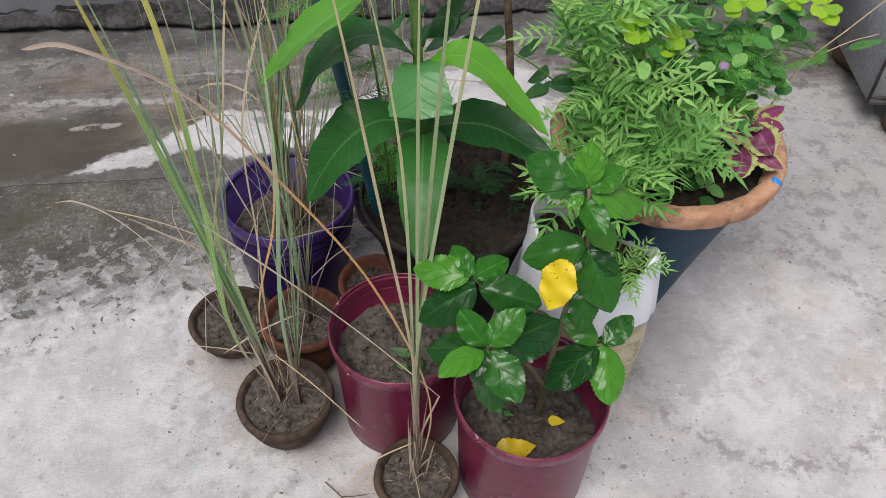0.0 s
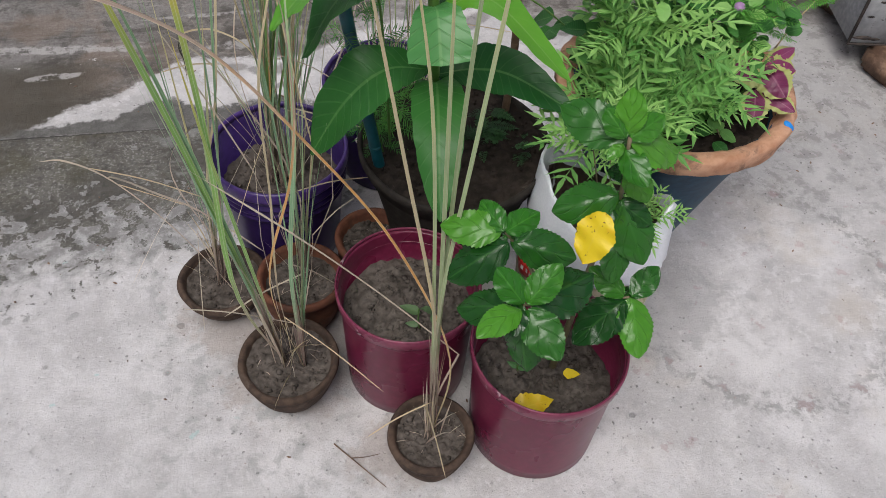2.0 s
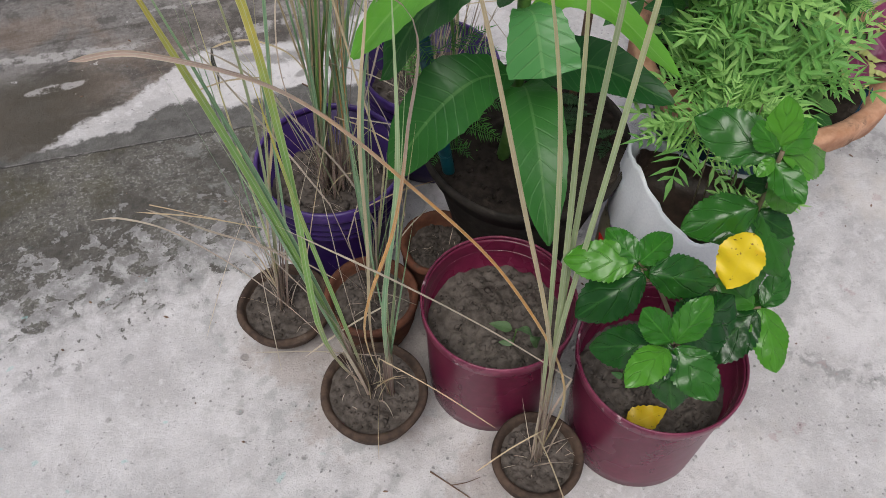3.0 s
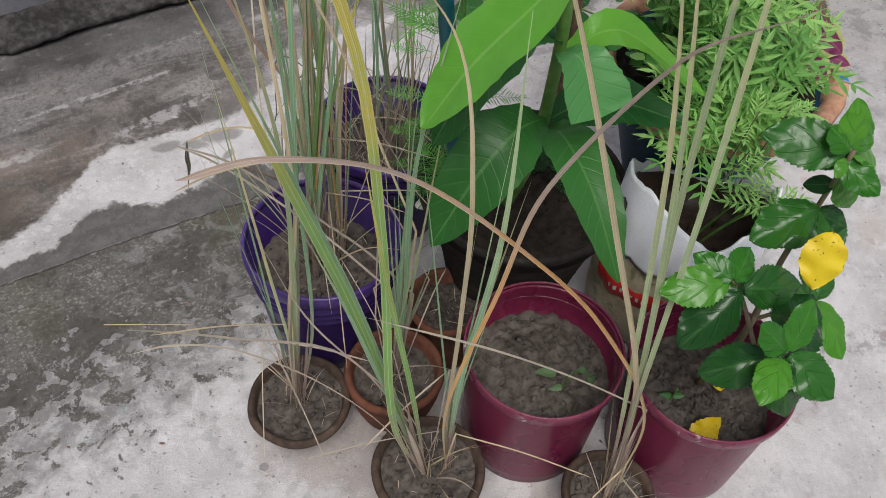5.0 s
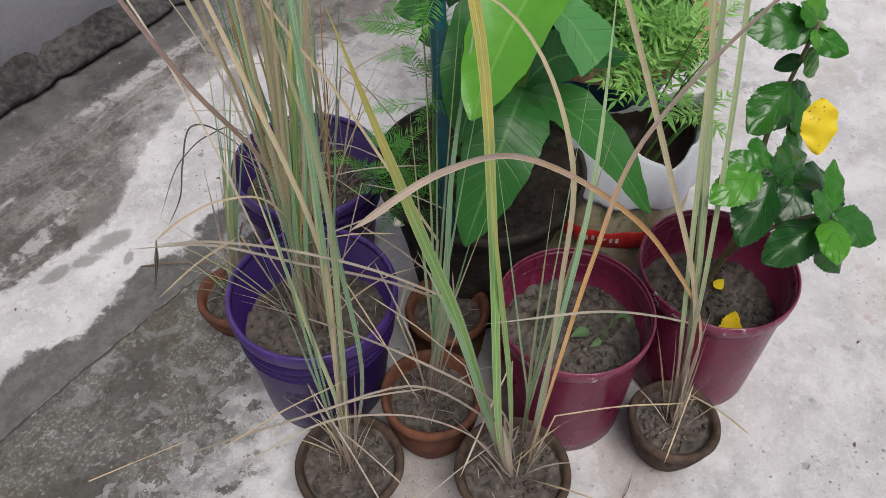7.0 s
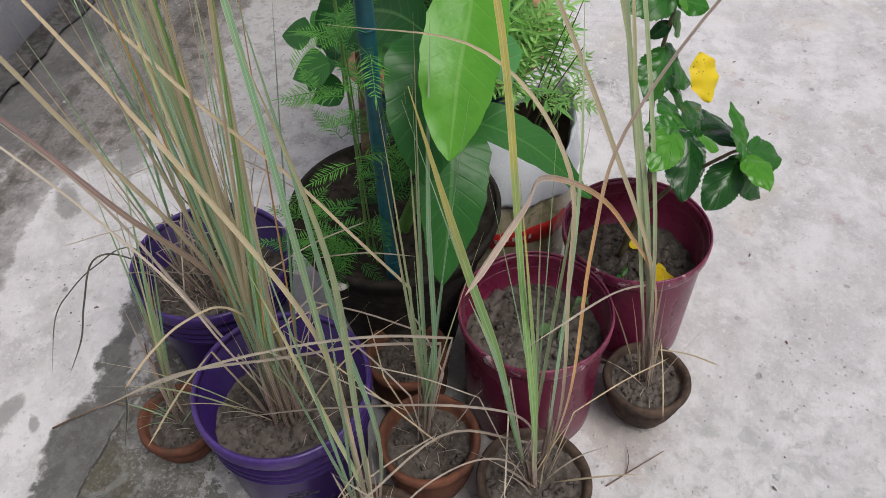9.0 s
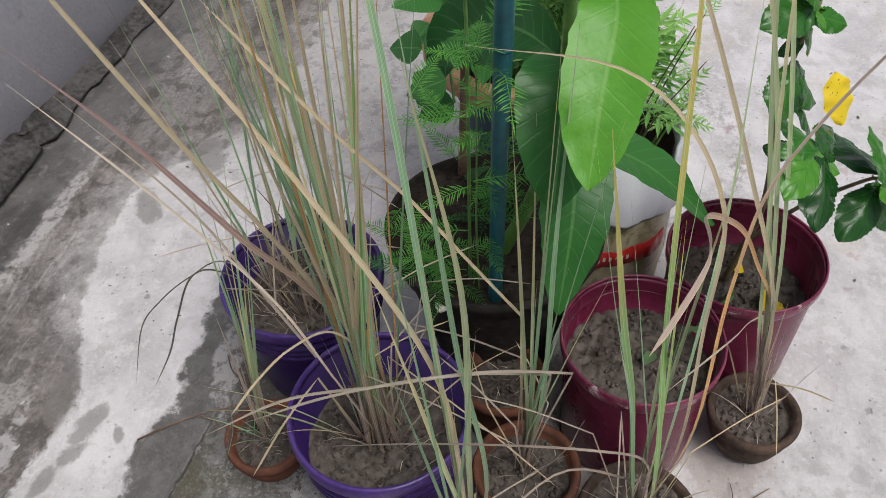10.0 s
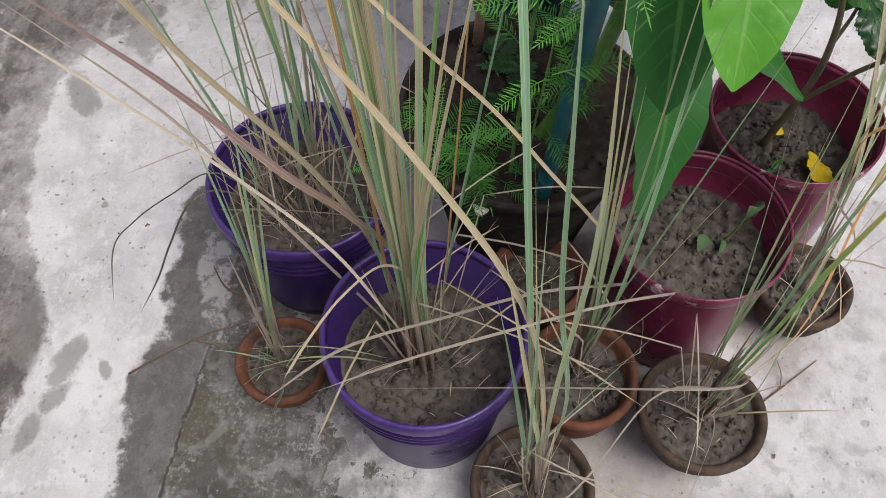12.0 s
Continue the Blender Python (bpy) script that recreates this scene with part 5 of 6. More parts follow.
def broken_straws(plant, rng, count, spread, rise, reach, width):
    """Thin dry leaves that stand up and then fold over in a sharp kink."""
    x, y, z = plant.location
    for _ in range(count):
        a, b = rng.uniform(0, 6.283), rng.uniform(0, 6.283)
        p0 = Vector((x + spread * math.cos(a), y + spread * math.sin(a), z - 0.005))
        p1 = p0 + Vector((rng.gauss(0, 0.16), rng.gauss(0, 0.16), 1)).normalized() * rise * rng.uniform(0.5, 1.2)
        p2 = p1 + Vector((math.cos(b), math.sin(b), rng.uniform(-0.7, 0.35))).normalized() * reach * rng.uniform(0.5, 1.2)
        p2.z = max(p2.z, 0.02)
        sag = p1.lerp(p2, 0.5) + Vector((0, 0, 0.01))
        blade(plant, [p0, p0.lerp(p1, 0.5), p1], width * rng.uniform(0.7, 1.3), rng.choice([BLADE_PINK, BLADE_STRAW, BLADE_PINK]), count=8, tip=0.95, foot=0.6, after=[sag, p2])


broken_straws(grass_f, rng, 9, 0.03, 0.32, 0.28, 0.0030)
broken_straws(grass_g, rng, 11, 0.05, 0.26, 0.22, 0.0030)
broken_straws(grass_b, rng, 4, 0.02, 0.26, 0.20, 0.0032)
broken_straws(grass_c, rng, 4, 0.015, 0.24, 0.22, 0.0032)
broken_straws(grass_d, rng, 5, 0.015, 0.26, 0.18, 0.0032)
broken_straws(grass_a, rng, 2, 0.01, 0.20, 0.16, 0.0032)


# ---- leafy plants ----
def leaf_on(parent, base, tip, width, material, name="leaf", label="", shape="oval", droop=0.18, fold=0.22, serrate=0.0, teeth=9, wave=0.0, up=(-0.25, -0.55, 0.8), seed=0, rows=12, cols=6, quilt=0.0):
    base, tip = Vector(base), Vector(tip)
    length = (tip - base).length
    up = Vector(up).normalized()
    way = (tip - base) + up * droop * length
    m = aim(base - parent.location, way, up)
    return part(name, leaf(length * 1.02, width, shape, droop, fold, serrate, teeth, wave, 1.0, seed, rows, cols, None, m, quilt), material, parent, label)


def midrib_leaf(parent, points, width, material, name="leaf", label="", face=(-0.4, -0.4, 0.8), fold=0.18, wave=0.03, cut=1.0, peak=0.45, seed=0):
    """A broad leaf whose midrib runs along the given points."""
    pts = [p - parent.location for p in bezier(points, 26)]
    bm = bmesh.new()
    uv = bm.loops.layers.uv.verify()
    rows, cols, n = [], 10, len(pts) - 1
    face = Vector(face)
    for k, p in enumerate(pts):
        s = k / n
        f = s * cut
        way = (pts[min(k + 1, n)] - pts[max(k - 1, 0)]).normalized()
        across = way.cross(face).normalized()
        up = across.cross(way)
        w = (min(1.0, f / peak) ** 0.7) * (1.0 if f < peak else max(0.0, 1 - ((f - peak) / (1 - peak)) ** 2.5) ** 0.72)
        w = max(w, 0.04) * width * 0.5
        row = []
        for i in range(cols + 1):
            c = i / cols * 2 - 1
            lift = fold * w * abs(c) ** 1.3 + wave * width * math.sin(s * 20 + 2.5 * c + seed) * abs(c) ** 1.5 + 0.034 * width * math.sin(s * 62 - abs(c) * 5 + 1.5 * noise.noise((s * 6, c, seed))) * abs(c) * (1.3 - abs(c))
            edge = 1 + 0.025 * math.sin(s * 55 + seed + c) * abs(c)
            row.append((bm.verts.new(p + across * (w * c * edge) + up * lift - way * (0.10 * w * abs(c))), (c * 0.5 + 0.5, f)))
        rows.append(row)
    for a, b in zip(rows, rows[1:]):
        for i in range(cols):
            quad = (a[i], a[i + 1], b[i + 1], b[i])
            q = bm.faces.new([v[0] for v in quad])
            for loop, v in zip(q.loops, quad):
                loop[uv].uv = v[1]
    return part(name, bm, material, parent, label)


def stem(parent, points, radii, material=None, name="stem", sides=8):
    return part(name, tube([p - parent.location for p in bezier(points, 6 * (len(points) - 1))], radii, sides), material or STEM, parent)


# broad-leaved plant in the black pot
plant = thing("broad_leaf_plant", (0.02, 1.19, 0.34), "tall plant with big broad green leaves, one cut off square", "plant")
stem(plant, [(0.02, 1.19, 0.33), (0.003, 1.115, 0.56), (-0.010, 1.088, 0.78), (-0.02, 1.085, 0.98)], (0.013, 0.008), GREEN_STEM)
midrib_leaf(plant, [(-0.012, 1.09, 0.785), (-0.014, 1.037, 0.806), (-0.017, 0.976, 0.753)], 0.104, BROAD_CUT, label="broad leaf cut off square across the middle", cut=0.52, wave=0.02, face=(-0.05, -0.55, 0.8))
midrib_leaf(plant, [(0.0, 1.10, 0.62), (-0.006, 1.05, 0.655), (-0.02, 0.95, 0.63), (-0.033, 0.845, 0.542)], 0.090, BROAD, seed=1, face=(-0.1, -0.5, 0.8))
midrib_leaf(plant, [(-0.01, 1.09, 0.66), (-0.09, 1.06, 0.69), (-0.16, 1.05, 0.64), (-0.228, 1.055, 0.52)], 0.112, BROAD, face=(-0.35, -0.4, 0.8), seed=2)
midrib_leaf(plant, [(0.0, 1.10, 0.64), (0.07, 1.10, 0.645), (0.141, 1.09, 0.63), (0.235, 1.016, 0.60)], 0.094, BROAD, face=(0.1, -0.5, 0.8), seed=3)
midrib_leaf(plant, [(-0.005, 1.09, 0.77), (0.05, 1.07, 0.81), (0.102, 1.047, 0.792), (0.20, 0.976, 0.70)], 0.072, BROAD_NEW, face=(0.3, -0.3, 0.85), seed=4)
midrib_leaf(plant, [(-0.01, 1.085, 0.80), (-0.09, 1.08, 0.85), (-0.16, 1.075, 0.82), (-0.225, 1.072, 0.715)], 0.118, BROAD, face=(-0.45, 0.0, 0.9), seed=8, peak=0.55)
midrib_leaf(plant, [(-0.02, 1.08, 0.955), (-0.104, 1.027, 0.948), (-0.20, 1.029, 0.877), (-0.268, 1.031, 0.80)], 0.100, BROAD_NEW, face=(-0.8, 0.0, 0.55), seed=5, peak=0.5)
midrib_leaf(plant, [(-0.015, 1.09, 0.93), (0.0, 1.13, 1.03), (0.02, 1.19, 1.09), (0.04, 1.28, 1.07)], 0.10, BROAD, seed=6)
midrib_leaf(plant, [(-0.015, 1.09, 0.8), (0.02, 1.16, 0.82), (0.07, 1.24, 0.78), (0.085, 1.31, 0.71)], 0.118, BROAD, seed=7, face=(-0.7, 0.1, 0.6))

pole = thing("plant_stake", (-0.085, 1.172, 0.335), "teal plastic pipe pushed in as a plant stake", "plant stake")
pipe = bezier([(-0.084, 1.172, 0.32), (-0.122, 1.161, 0.569), (-0.158, 1.150, 0.82), (-0.20, 1.137, 1.08), (-0.27, 1.115, 1.5)], 40)
part("pipe", tube([p - pole.location for p in pipe], (0.0115, 0.0115), 20), TEAL, pole)
for k in (4, 14, 24):
    part("collar", tube([pipe[k] - pole.location, pipe[k].lerp(pipe[k + 1], 0.2) - pole.location], (0.0124, 0.0124), 20), TEAL, pole)
brown_stick = part("stick", tube(bezier([(0.20, 1.29, 0.33), (0.195, 1.275, 0.6), (0.15, 1.25, 1.0), (0.14, 1.23, 1.35)], 12), (0.009, 0.006), 9), WOOD)
tagged(brown_stick, "thin brown stick standing in the black pot", "stick")


# hibiscus in the maroon pot
def hibiscus_leaf(parent, base, tip, width, material, label=""):
    hibiscus_leaf.count += 1
    k = hibiscus_leaf.count
    base = Vector(base)
    tip = base + (Vector(tip) - base) * 1.05
    length = (tip - base).length
    width = max(width * 0.92, length * 0.68)
    up = (-0.3 + 0.35 * math.sin(k * 2.1), -0.45 + 0.2 * math.sin(k * 3.3), 0.85)
    ob = leaf_on(parent, base, tip, width, material, "leaf", label, "round", 0.28 + 0.10 * math.sin(k * 1.7), -0.22 + 0.18 * math.sin(k), 0.11, 14, 0.035, up, k, 56, 10, 0.030)
    # a smaller leaf of the same node below it
    if k % 3 != 1:
        side = Vector((math.sin(k * 4.1), math.cos(k * 2.7), -0.3)).normalized()
        leaf_on(parent, base - Vector((0, 0, 0.012)), base + side * length * 0.62 - Vector((0, 0, 0.015)), length * 0.42, HIBISCUS_NEW if k % 4 == 0 else HIBISCUS_OLD, "leaf", "", "round", 0.25, -0.2, 0.11, 12, 0.035, up, k + 50, 48, 8, 0.030)
    return ob


hibiscus_leaf.count = 0
shrub = thing("hibiscus", (0.19, 0.76, 0.178), "young hibiscus with glossy toothed leaves and a yellow leaf", "shrub")
stem(shrub, [(0.19, 0.76, 0.17), (0.185, 0.735, 0.35), (0.191, 0.736, 0.45), (0.207, 0.751, 0.55), (0.219, 0.752, 0.655), (0.201, 0.742, 0.79)], (0.007, 0.003))
stem(shrub, [(0.188, 0.736, 0.42), (0.22, 0.71, 0.46), (0.255, 0.692, 0.482)], (0.004, 0.002))
stem(shrub, [(0.186, 0.74, 0.30), (0.13, 0.69, 0.45), (0.07, 0.635, 0.57), (0.044, 0.618, 0.605)], (0.005, 0.002))
stem(shrub, [(0.12, 0.685, 0.47), (0.075, 0.715, 0.58), (0.038, 0.725, 0.64)], (0.004, 0.002))
hibiscus_leaf(shrub, (0.032, 0.726, 0.640), (-0.040, 0.762, 0.625), 0.045, HIBISCUS_NEW)
hibiscus_leaf(shrub, (0.035, 0.724, 0.645), (0.013, 0.774, 0.655), 0.035, HIBISCUS_NEW)
hibiscus_leaf(shrub, (0.037, 0.722, 0.645), (0.092, 0.751, 0.645), 0.045, HIBISCUS_NEW)
hibiscus_leaf(shrub, (0.039, 0.709, 0.635), (-0.039, 0.707, 0.575), 0.055, HIBISCUS_OLD)
hibiscus_leaf(shrub, (0.046, 0.709, 0.635), (0.127, 0.686, 0.615), 0.060, HIBISCUS_OLD)
hibiscus_leaf(shrub, (0.041, 0.616, 0.610), (0.008, 0.643, 0.655), 0.045, HIBISCUS_NEW)
hibiscus_leaf(shrub, (0.046, 0.616, 0.610), (0.095, 0.642, 0.650), 0.042, HIBISCUS_NEW)
hibiscus_leaf(shrub, (0.037, 0.614, 0.600), (-0.025, 0.587, 0.600), 0.048, HIBISCUS_NEW)
hibiscus_leaf(shrub, (0.048, 0.613, 0.600), (0.079, 0.553, 0.565), 0.066, HIBISCUS_OLD)
hibiscus_leaf(shrub, (0.055, 0.619, 0.600), (0.158, 0.668, 0.585), 0.060, HIBISCUS_OLD)
hibiscus_leaf(shrub, (0.040, 0.613, 0.590), (0.047, 0.574, 0.510), 0.060, HIBISCUS_OLD)
hibiscus_leaf(shrub, (0.037, 0.624, 0.590), (-0.030, 0.663, 0.550), 0.052, HIBISCUS_OLD)
hibiscus_leaf(shrub, (0.258, 0.692, 0.480), (0.254, 0.615, 0.435), 0.055, HIBISCUS_NEW)
hibiscus_leaf(shrub, (0.247, 0.689, 0.480), (0.164, 0.657, 0.430), 0.050, HIBISCUS_OLD)
hibiscus_leaf(shrub, (0.260, 0.694, 0.480), (0.309, 0.727, 0.500), 0.048, HIBISCUS_OLD)
hibiscus_leaf(shrub, (0.248, 0.697, 0.480), (0.203, 0.734, 0.510), 0.042, HIBISCUS_NEW)
hibiscus_leaf(shrub, (0.214, 0.748, 0.670), (0.130, 0.767, 0.630), 0.062, HIBISCUS_OLD)
hibiscus_leaf(shrub, (0.220, 0.747, 0.660), (0.251, 0.691, 0.580), 0.042, HIBISCUS_OLD)
hibiscus_leaf(shrub, (0.221, 0.730, 0.600), (0.213, 0.693, 0.540), 0.040, HIBISCUS_OLD)
hibiscus_leaf(shrub, (0.198, 0.748, 0.780), (0.135, 0.819, 0.785), 0.055, HIBISCUS_OLD)
hibiscus_leaf(shrub, (0.200, 0.748, 0.790), (0.201, 0.766, 0.850), 0.045, HIBISCUS_NEW)
hibiscus_leaf(shrub, (0.202, 0.742, 0.790), (0.254, 0.768, 0.800), 0.045, HIBISCUS_NEW)
hibiscus_leaf(shrub, (0.205, 0.741, 0.780), (0.291, 0.761, 0.745), 0.052, HIBISCUS_NEW)
hibiscus_leaf(shrub, (0.195, 0.743, 0.790), (0.172, 0.766, 0.820), 0.040, HIBISCUS_NEW)
hibiscus_leaf(shrub, (0.209, 0.744, 0.760), (0.260, 0.752, 0.730), 0.050, HIBISCUS_OLD)
hibiscus_leaf(shrub, (0.215, 0.745, 0.730), (0.245, 0.725, 0.680), 0.045, HIBISCUS_NEW)
leaf_on(shrub, (0.172, 0.698, 0.692), (0.143, 0.669, 0.620), 0.060, YELLOW_LEAF, "leaf", "large bright yellow leaf with brown specks", "round", 0.14, -0.10, 0.10, 11, 0.05, (-0.60, -0.55, 0.50), 5, 27, 8)

fallen = part("fallen_leaf", leaf(0.085, 0.052, "ovate", 0.05, 0.15, 0.16, 8, 0.05, 1.0, 3, 24, 6, None, aim((0.086, 0.669, 0.196), (0.087, 0.013, 0.0), (0, -0.3, 1))), YELLOW_LEAF)
tagged(fallen, "fallen yellow leaf lying on the soil", "leaf", "fallen leaves")
fallen = part("fallen_leaf", leaf(0.034, 0.022, "ovate", 0.05, 0.1, 0.1, 6, 0.03, 1.0, 5, 16, 4, None, aim((0.203, 0.735, 0.19), (0.03, -0.005, 0.0), (0, -0.2, 1))), YELLOW_LEAF)
tagged(fallen, "small pale yellow leaf lying on the soil", "leaf", "fallen leaves")

sprout = thing("sprout", (-0.055, 0.868, 0.212), "small sprout with one flat and one curled leaf in soil", "seedling")
stem(sprout, [(-0.055, 0.868, 0.205), (-0.060, 0.858, 0.250), (-0.061, 0.850, 0.300)], (0.0022, 0.0012), GREEN_STEM)
leaf_on(sprout, (-0.050, 0.890, 0.228), (-0.088, 0.908, 0.236), 0.022, SPROUT, shape="ovate", up=(-0.2, 0.0, 1.0), droop=0.08)
midrib_leaf(sprout, [(-0.061, 0.850, 0.300), (-0.050, 0.838, 0.312), (-0.035, 0.826, 0.296), (-0.030, 0.824, 0.262)], 0.022, SPROUT, label="curled dark green leaf", face=(-0.2, 0.5, 0.8))
leaf_on(sprout, (-0.058, 0.862, 0.230), (-0.082, 0.872, 0.226), 0.013, SPROUT, shape="lance")

seedling = thing("seedling", (0.120, 0.760, 0.180), "tiny pale seedling beside the hibiscus stem", "seedling")
stem(seedling, [(0.120, 0.760, 0.172), (0.117, 0.757, 0.200), (0.116, 0.755, 0.222)], (0.0018, 0.0010), GREEN_STEM)
leaf_on(seedling, (0.116, 0.755, 0.220), (0.108, 0.750, 0.246), 0.010, MARIGOLD, shape="lance")
leaf_on(seedling, (0.118, 0.758, 0.200), (0.136, 0.745, 0.204), 0.012, SHRUB, shape="ovate")
leaf_on(seedling, (0.118, 0.758, 0.198), (0.100, 0.772, 0.200), 0.012, SHRUB, shape="ovate")


# ---- fine foliage: leaves built once and shared ----
def pinnate(length, pairs, leaflet, width, sweep=0.55, droop=0.15, jitter=0.1, seed=0, taper=0.5):
    """A feather-like leaf along +y: a thin rachis with paired leaflets."""
    rng = random.Random(seed)
    bm = bmesh.new()
    uv = bm.loops.layers.uv.verify()

    def lobe(base, way, size, wide):
        side = way.cross(Vector((0, 0, 1))).normalized() * wide * 0.5
        dip = Vector((0, 0, -0.18 * size))
        pts = [base - side * 0.25, base + way * size * 0.45 - side + dip * 0.2, base + way * size + dip, base + way * size * 0.45 + side + dip * 0.2, base + side * 0.25]
        ridge = base + way * size * 0.45 + dip * 0.2 - Vector((0, 0, wide * 0.15))
        vs = [bm.verts.new(p) for p in pts] + [bm.verts.new(ridge)]
        for tri, us in (((0, 1, 5), (0.3, 0, 0.5)), ((1, 2, 5), (0, 0.5, 0.5)), ((2, 3, 5), (0.5, 1, 0.5)), ((3, 4, 5), (1, 0.7, 0.5)), ((4, 0, 5), (0.6, 0.4, 0.5))):
            f = bm.faces.new([vs[i] for i in tri])
            for loop, u in zip(f.loops, us):
                loop[uv].uv = (u, 0.5)

    def spine(s):
        return Vector((0, length * s, -droop * length * s * s))
    for k in range(pairs):
        s = 0.18 + 0.78 * k / max(1, pairs - 1)
        size = leaflet * (1 - taper * abs(s - 0.45) / 0.55) * rng.uniform(1 - jitter, 1 + jitter)
        for sign in (-1, 1):
            turn = sweep + rng.uniform(-1.2, 1.2) * jitter
            way = Vector((sign * math.cos(turn), math.sin(turn), rng.uniform(-0.15, 0.3))).normalized()
            lobe(spine(s), way, size, width)
    lobe(spine(0.96), Vector((0, 1, -0.2)).normalized(), leaflet * 0.8, width)
    pts = [spine(k / 6) for k in range(7)]
    tube(pts, (length * 0.010, length * 0.005), 4, bm)
    me = bpy.data.meshes.new("leaf")
    bm.normal_update()
    bm.to_mesh(me)
    bm.free()
    return me


def shared_leaf(length, width, shape, **more):
    bm = leaf(length, width, shape, **more)
    me = bpy.data.meshes.new("leaf")
    bm.normal_update()
    bm.to_mesh(me)
    bm.free()
    for f in me.polygons:
        f.use_smooth = True
    return me


def hang_leaf(parent, mesh, place, way, up=(0, 0, 1), size=1.0, roll=0.0, name="leaf"):
    ob = new(name, mesh)
    ob.parent = parent
    ob.matrix_local = aim(Vector(place) - parent.location, way, up, roll, size)
    return ob


def with_material(mesh, material):
    mesh.materials.append(material)
    return mesh


MARI = [with_material(pinnate(0.112, 5, 0.052, 0.0088, 0.74, 0.05, 0.16, s, 0.5), MARIGOLD) for s in (1, 2, 3)]
DARK_FERN = [with_material(pinnate(0.062, 15, 0.018, 0.0042, 0.45, 0.3, 0.06, s, 0.6), DULL_FERN) for s in (8, 9)]
FERN = [with_material(pinnate(0.074, 13, 0.027, 0.0021, 0.62, 0.25, 0.10, s, 0.7), FERNY) for s in (4, 5)]
MIMO = [with_material(pinnate(0.05, 18, 0.010, 0.0020, 0.35, 0.2, 0.05, s, 0.6), FERNY) for s in (6, 7)]
LIME_LEAF = with_material(shared_leaf(0.036, 0.033, "round", droop=0.15, fold=0.08, wave=0.03, rows=16, cols=6), LIME)
SHRUB_LEAF = with_material(shared_leaf(0.038, 0.026, "round", droop=0.2, fold=0.1, wave=0.03, rows=14, cols=6), SHRUB)
SHRUB_LIGHT = with_material(shared_leaf(0.034, 0.022, "round", droop=0.2, fold=0.1, wave=0.03, rows=14, cols=6), MARIGOLD)
HEART = with_material(shared_leaf(0.06, 0.055, "ovate", droop=0.2, fold=0.2, rows=10, cols=6), BROAD)


def marigold(place, label, canopy, rng, leaves, bark=None, size=1.0):
    """Upright stems with feathery leaves in whorls; canopy: centre and half sizes of the crown."""
    bush = thing("marigold", place, label, "flowering plant", "marigold plants")
    base = Vector(place)
    (cx, cy, cz), (sx, sy, sz) = canopy
    tops = []
    for k in range(max(3, leaves // 9)):
        top = Vector((cx + rng.uniform(-sx, sx) * 0.75, cy + rng.uniform(-sy, sy) * 0.75, cz + rng.uniform(-0.2, 1) * sz))
        foot = base + Vector((rng.uniform(-0.03, 0.03), rng.uniform(-0.03, 0.03), -0.01))
        mid = foot.lerp(top, 0.5) + Vector((0, 0, 0.02))
        stem(bush, [foot, mid, top], (0.0020, 0.0009) if bark else (0.0032, 0.0014), bark or GREEN_STEM, sides=6)
        tops.append((foot, mid, top))
    for k in range(leaves):
        foot, mid, top = tops[k % len(tops)]
        s = rng.uniform(0.35, 1.0)
        p = mid.lerp(top, s)
        a = rng.uniform(0, 6.283)
        lift = rng.uniform(-0.05, 0.9) if s < 0.8 else rng.uniform(0.4, 2.4)
        hang_leaf(bush, rng.choice(MARI), p, (math.cos(a), math.sin(a), lift), (-0.1, -0.3, 1), size * rng.uniform(0.65, 1.15), rng.uniform(-0.3, 0.3))
    return bush


rng = random.Random(17)
marigold((0.42, 1.12, 0.47), "bushy green marigold foliage at the planter's rim", ((0.42, 1.045, 0.565), (0.15, 0.085, 0.045)), rng, 58)
marigold((0.36, 1.12, 0.47), "marigold foliage spilling over the planter's rim", ((0.325, 1.08, 0.565), (0.06, 0.10, 0.04)), rng, 32)
marigold((0.40, 1.22, 0.47), "taller marigold foliage rising behind the rim", ((0.30, 1.14, 0.80), (0.09, 0.07, 0.10)), rng, 42)
marigold((0.41, 1.18, 0.47), "leafy marigold stems in the middle of the planter", ((0.38, 1.15, 0.68), (0.12, 0.09, 0.07)), rng, 44)
marigold((0.35, 1.10, 0.47), "marigold shoots hanging over the rim beside the grow bag", ((0.31, 1.01, 0.535), (0.07, 0.08, 0.04)), rng, 34)
marigold((0.33, 0.95, 0.305), "small marigold sprigs growing in the grow bag", ((0.38, 0.90, 0.44), (0.03, 0.03, 0.02)), rng, 14, None, 0.62)
marigold((0.36, 1.0, 0.305), "thin-stemmed feathery plant rising from the grow bag", ((0.25, 0.90, 0.66), (0.05, 0.03, 0.09)), rng, 6, STEM, 0.45)


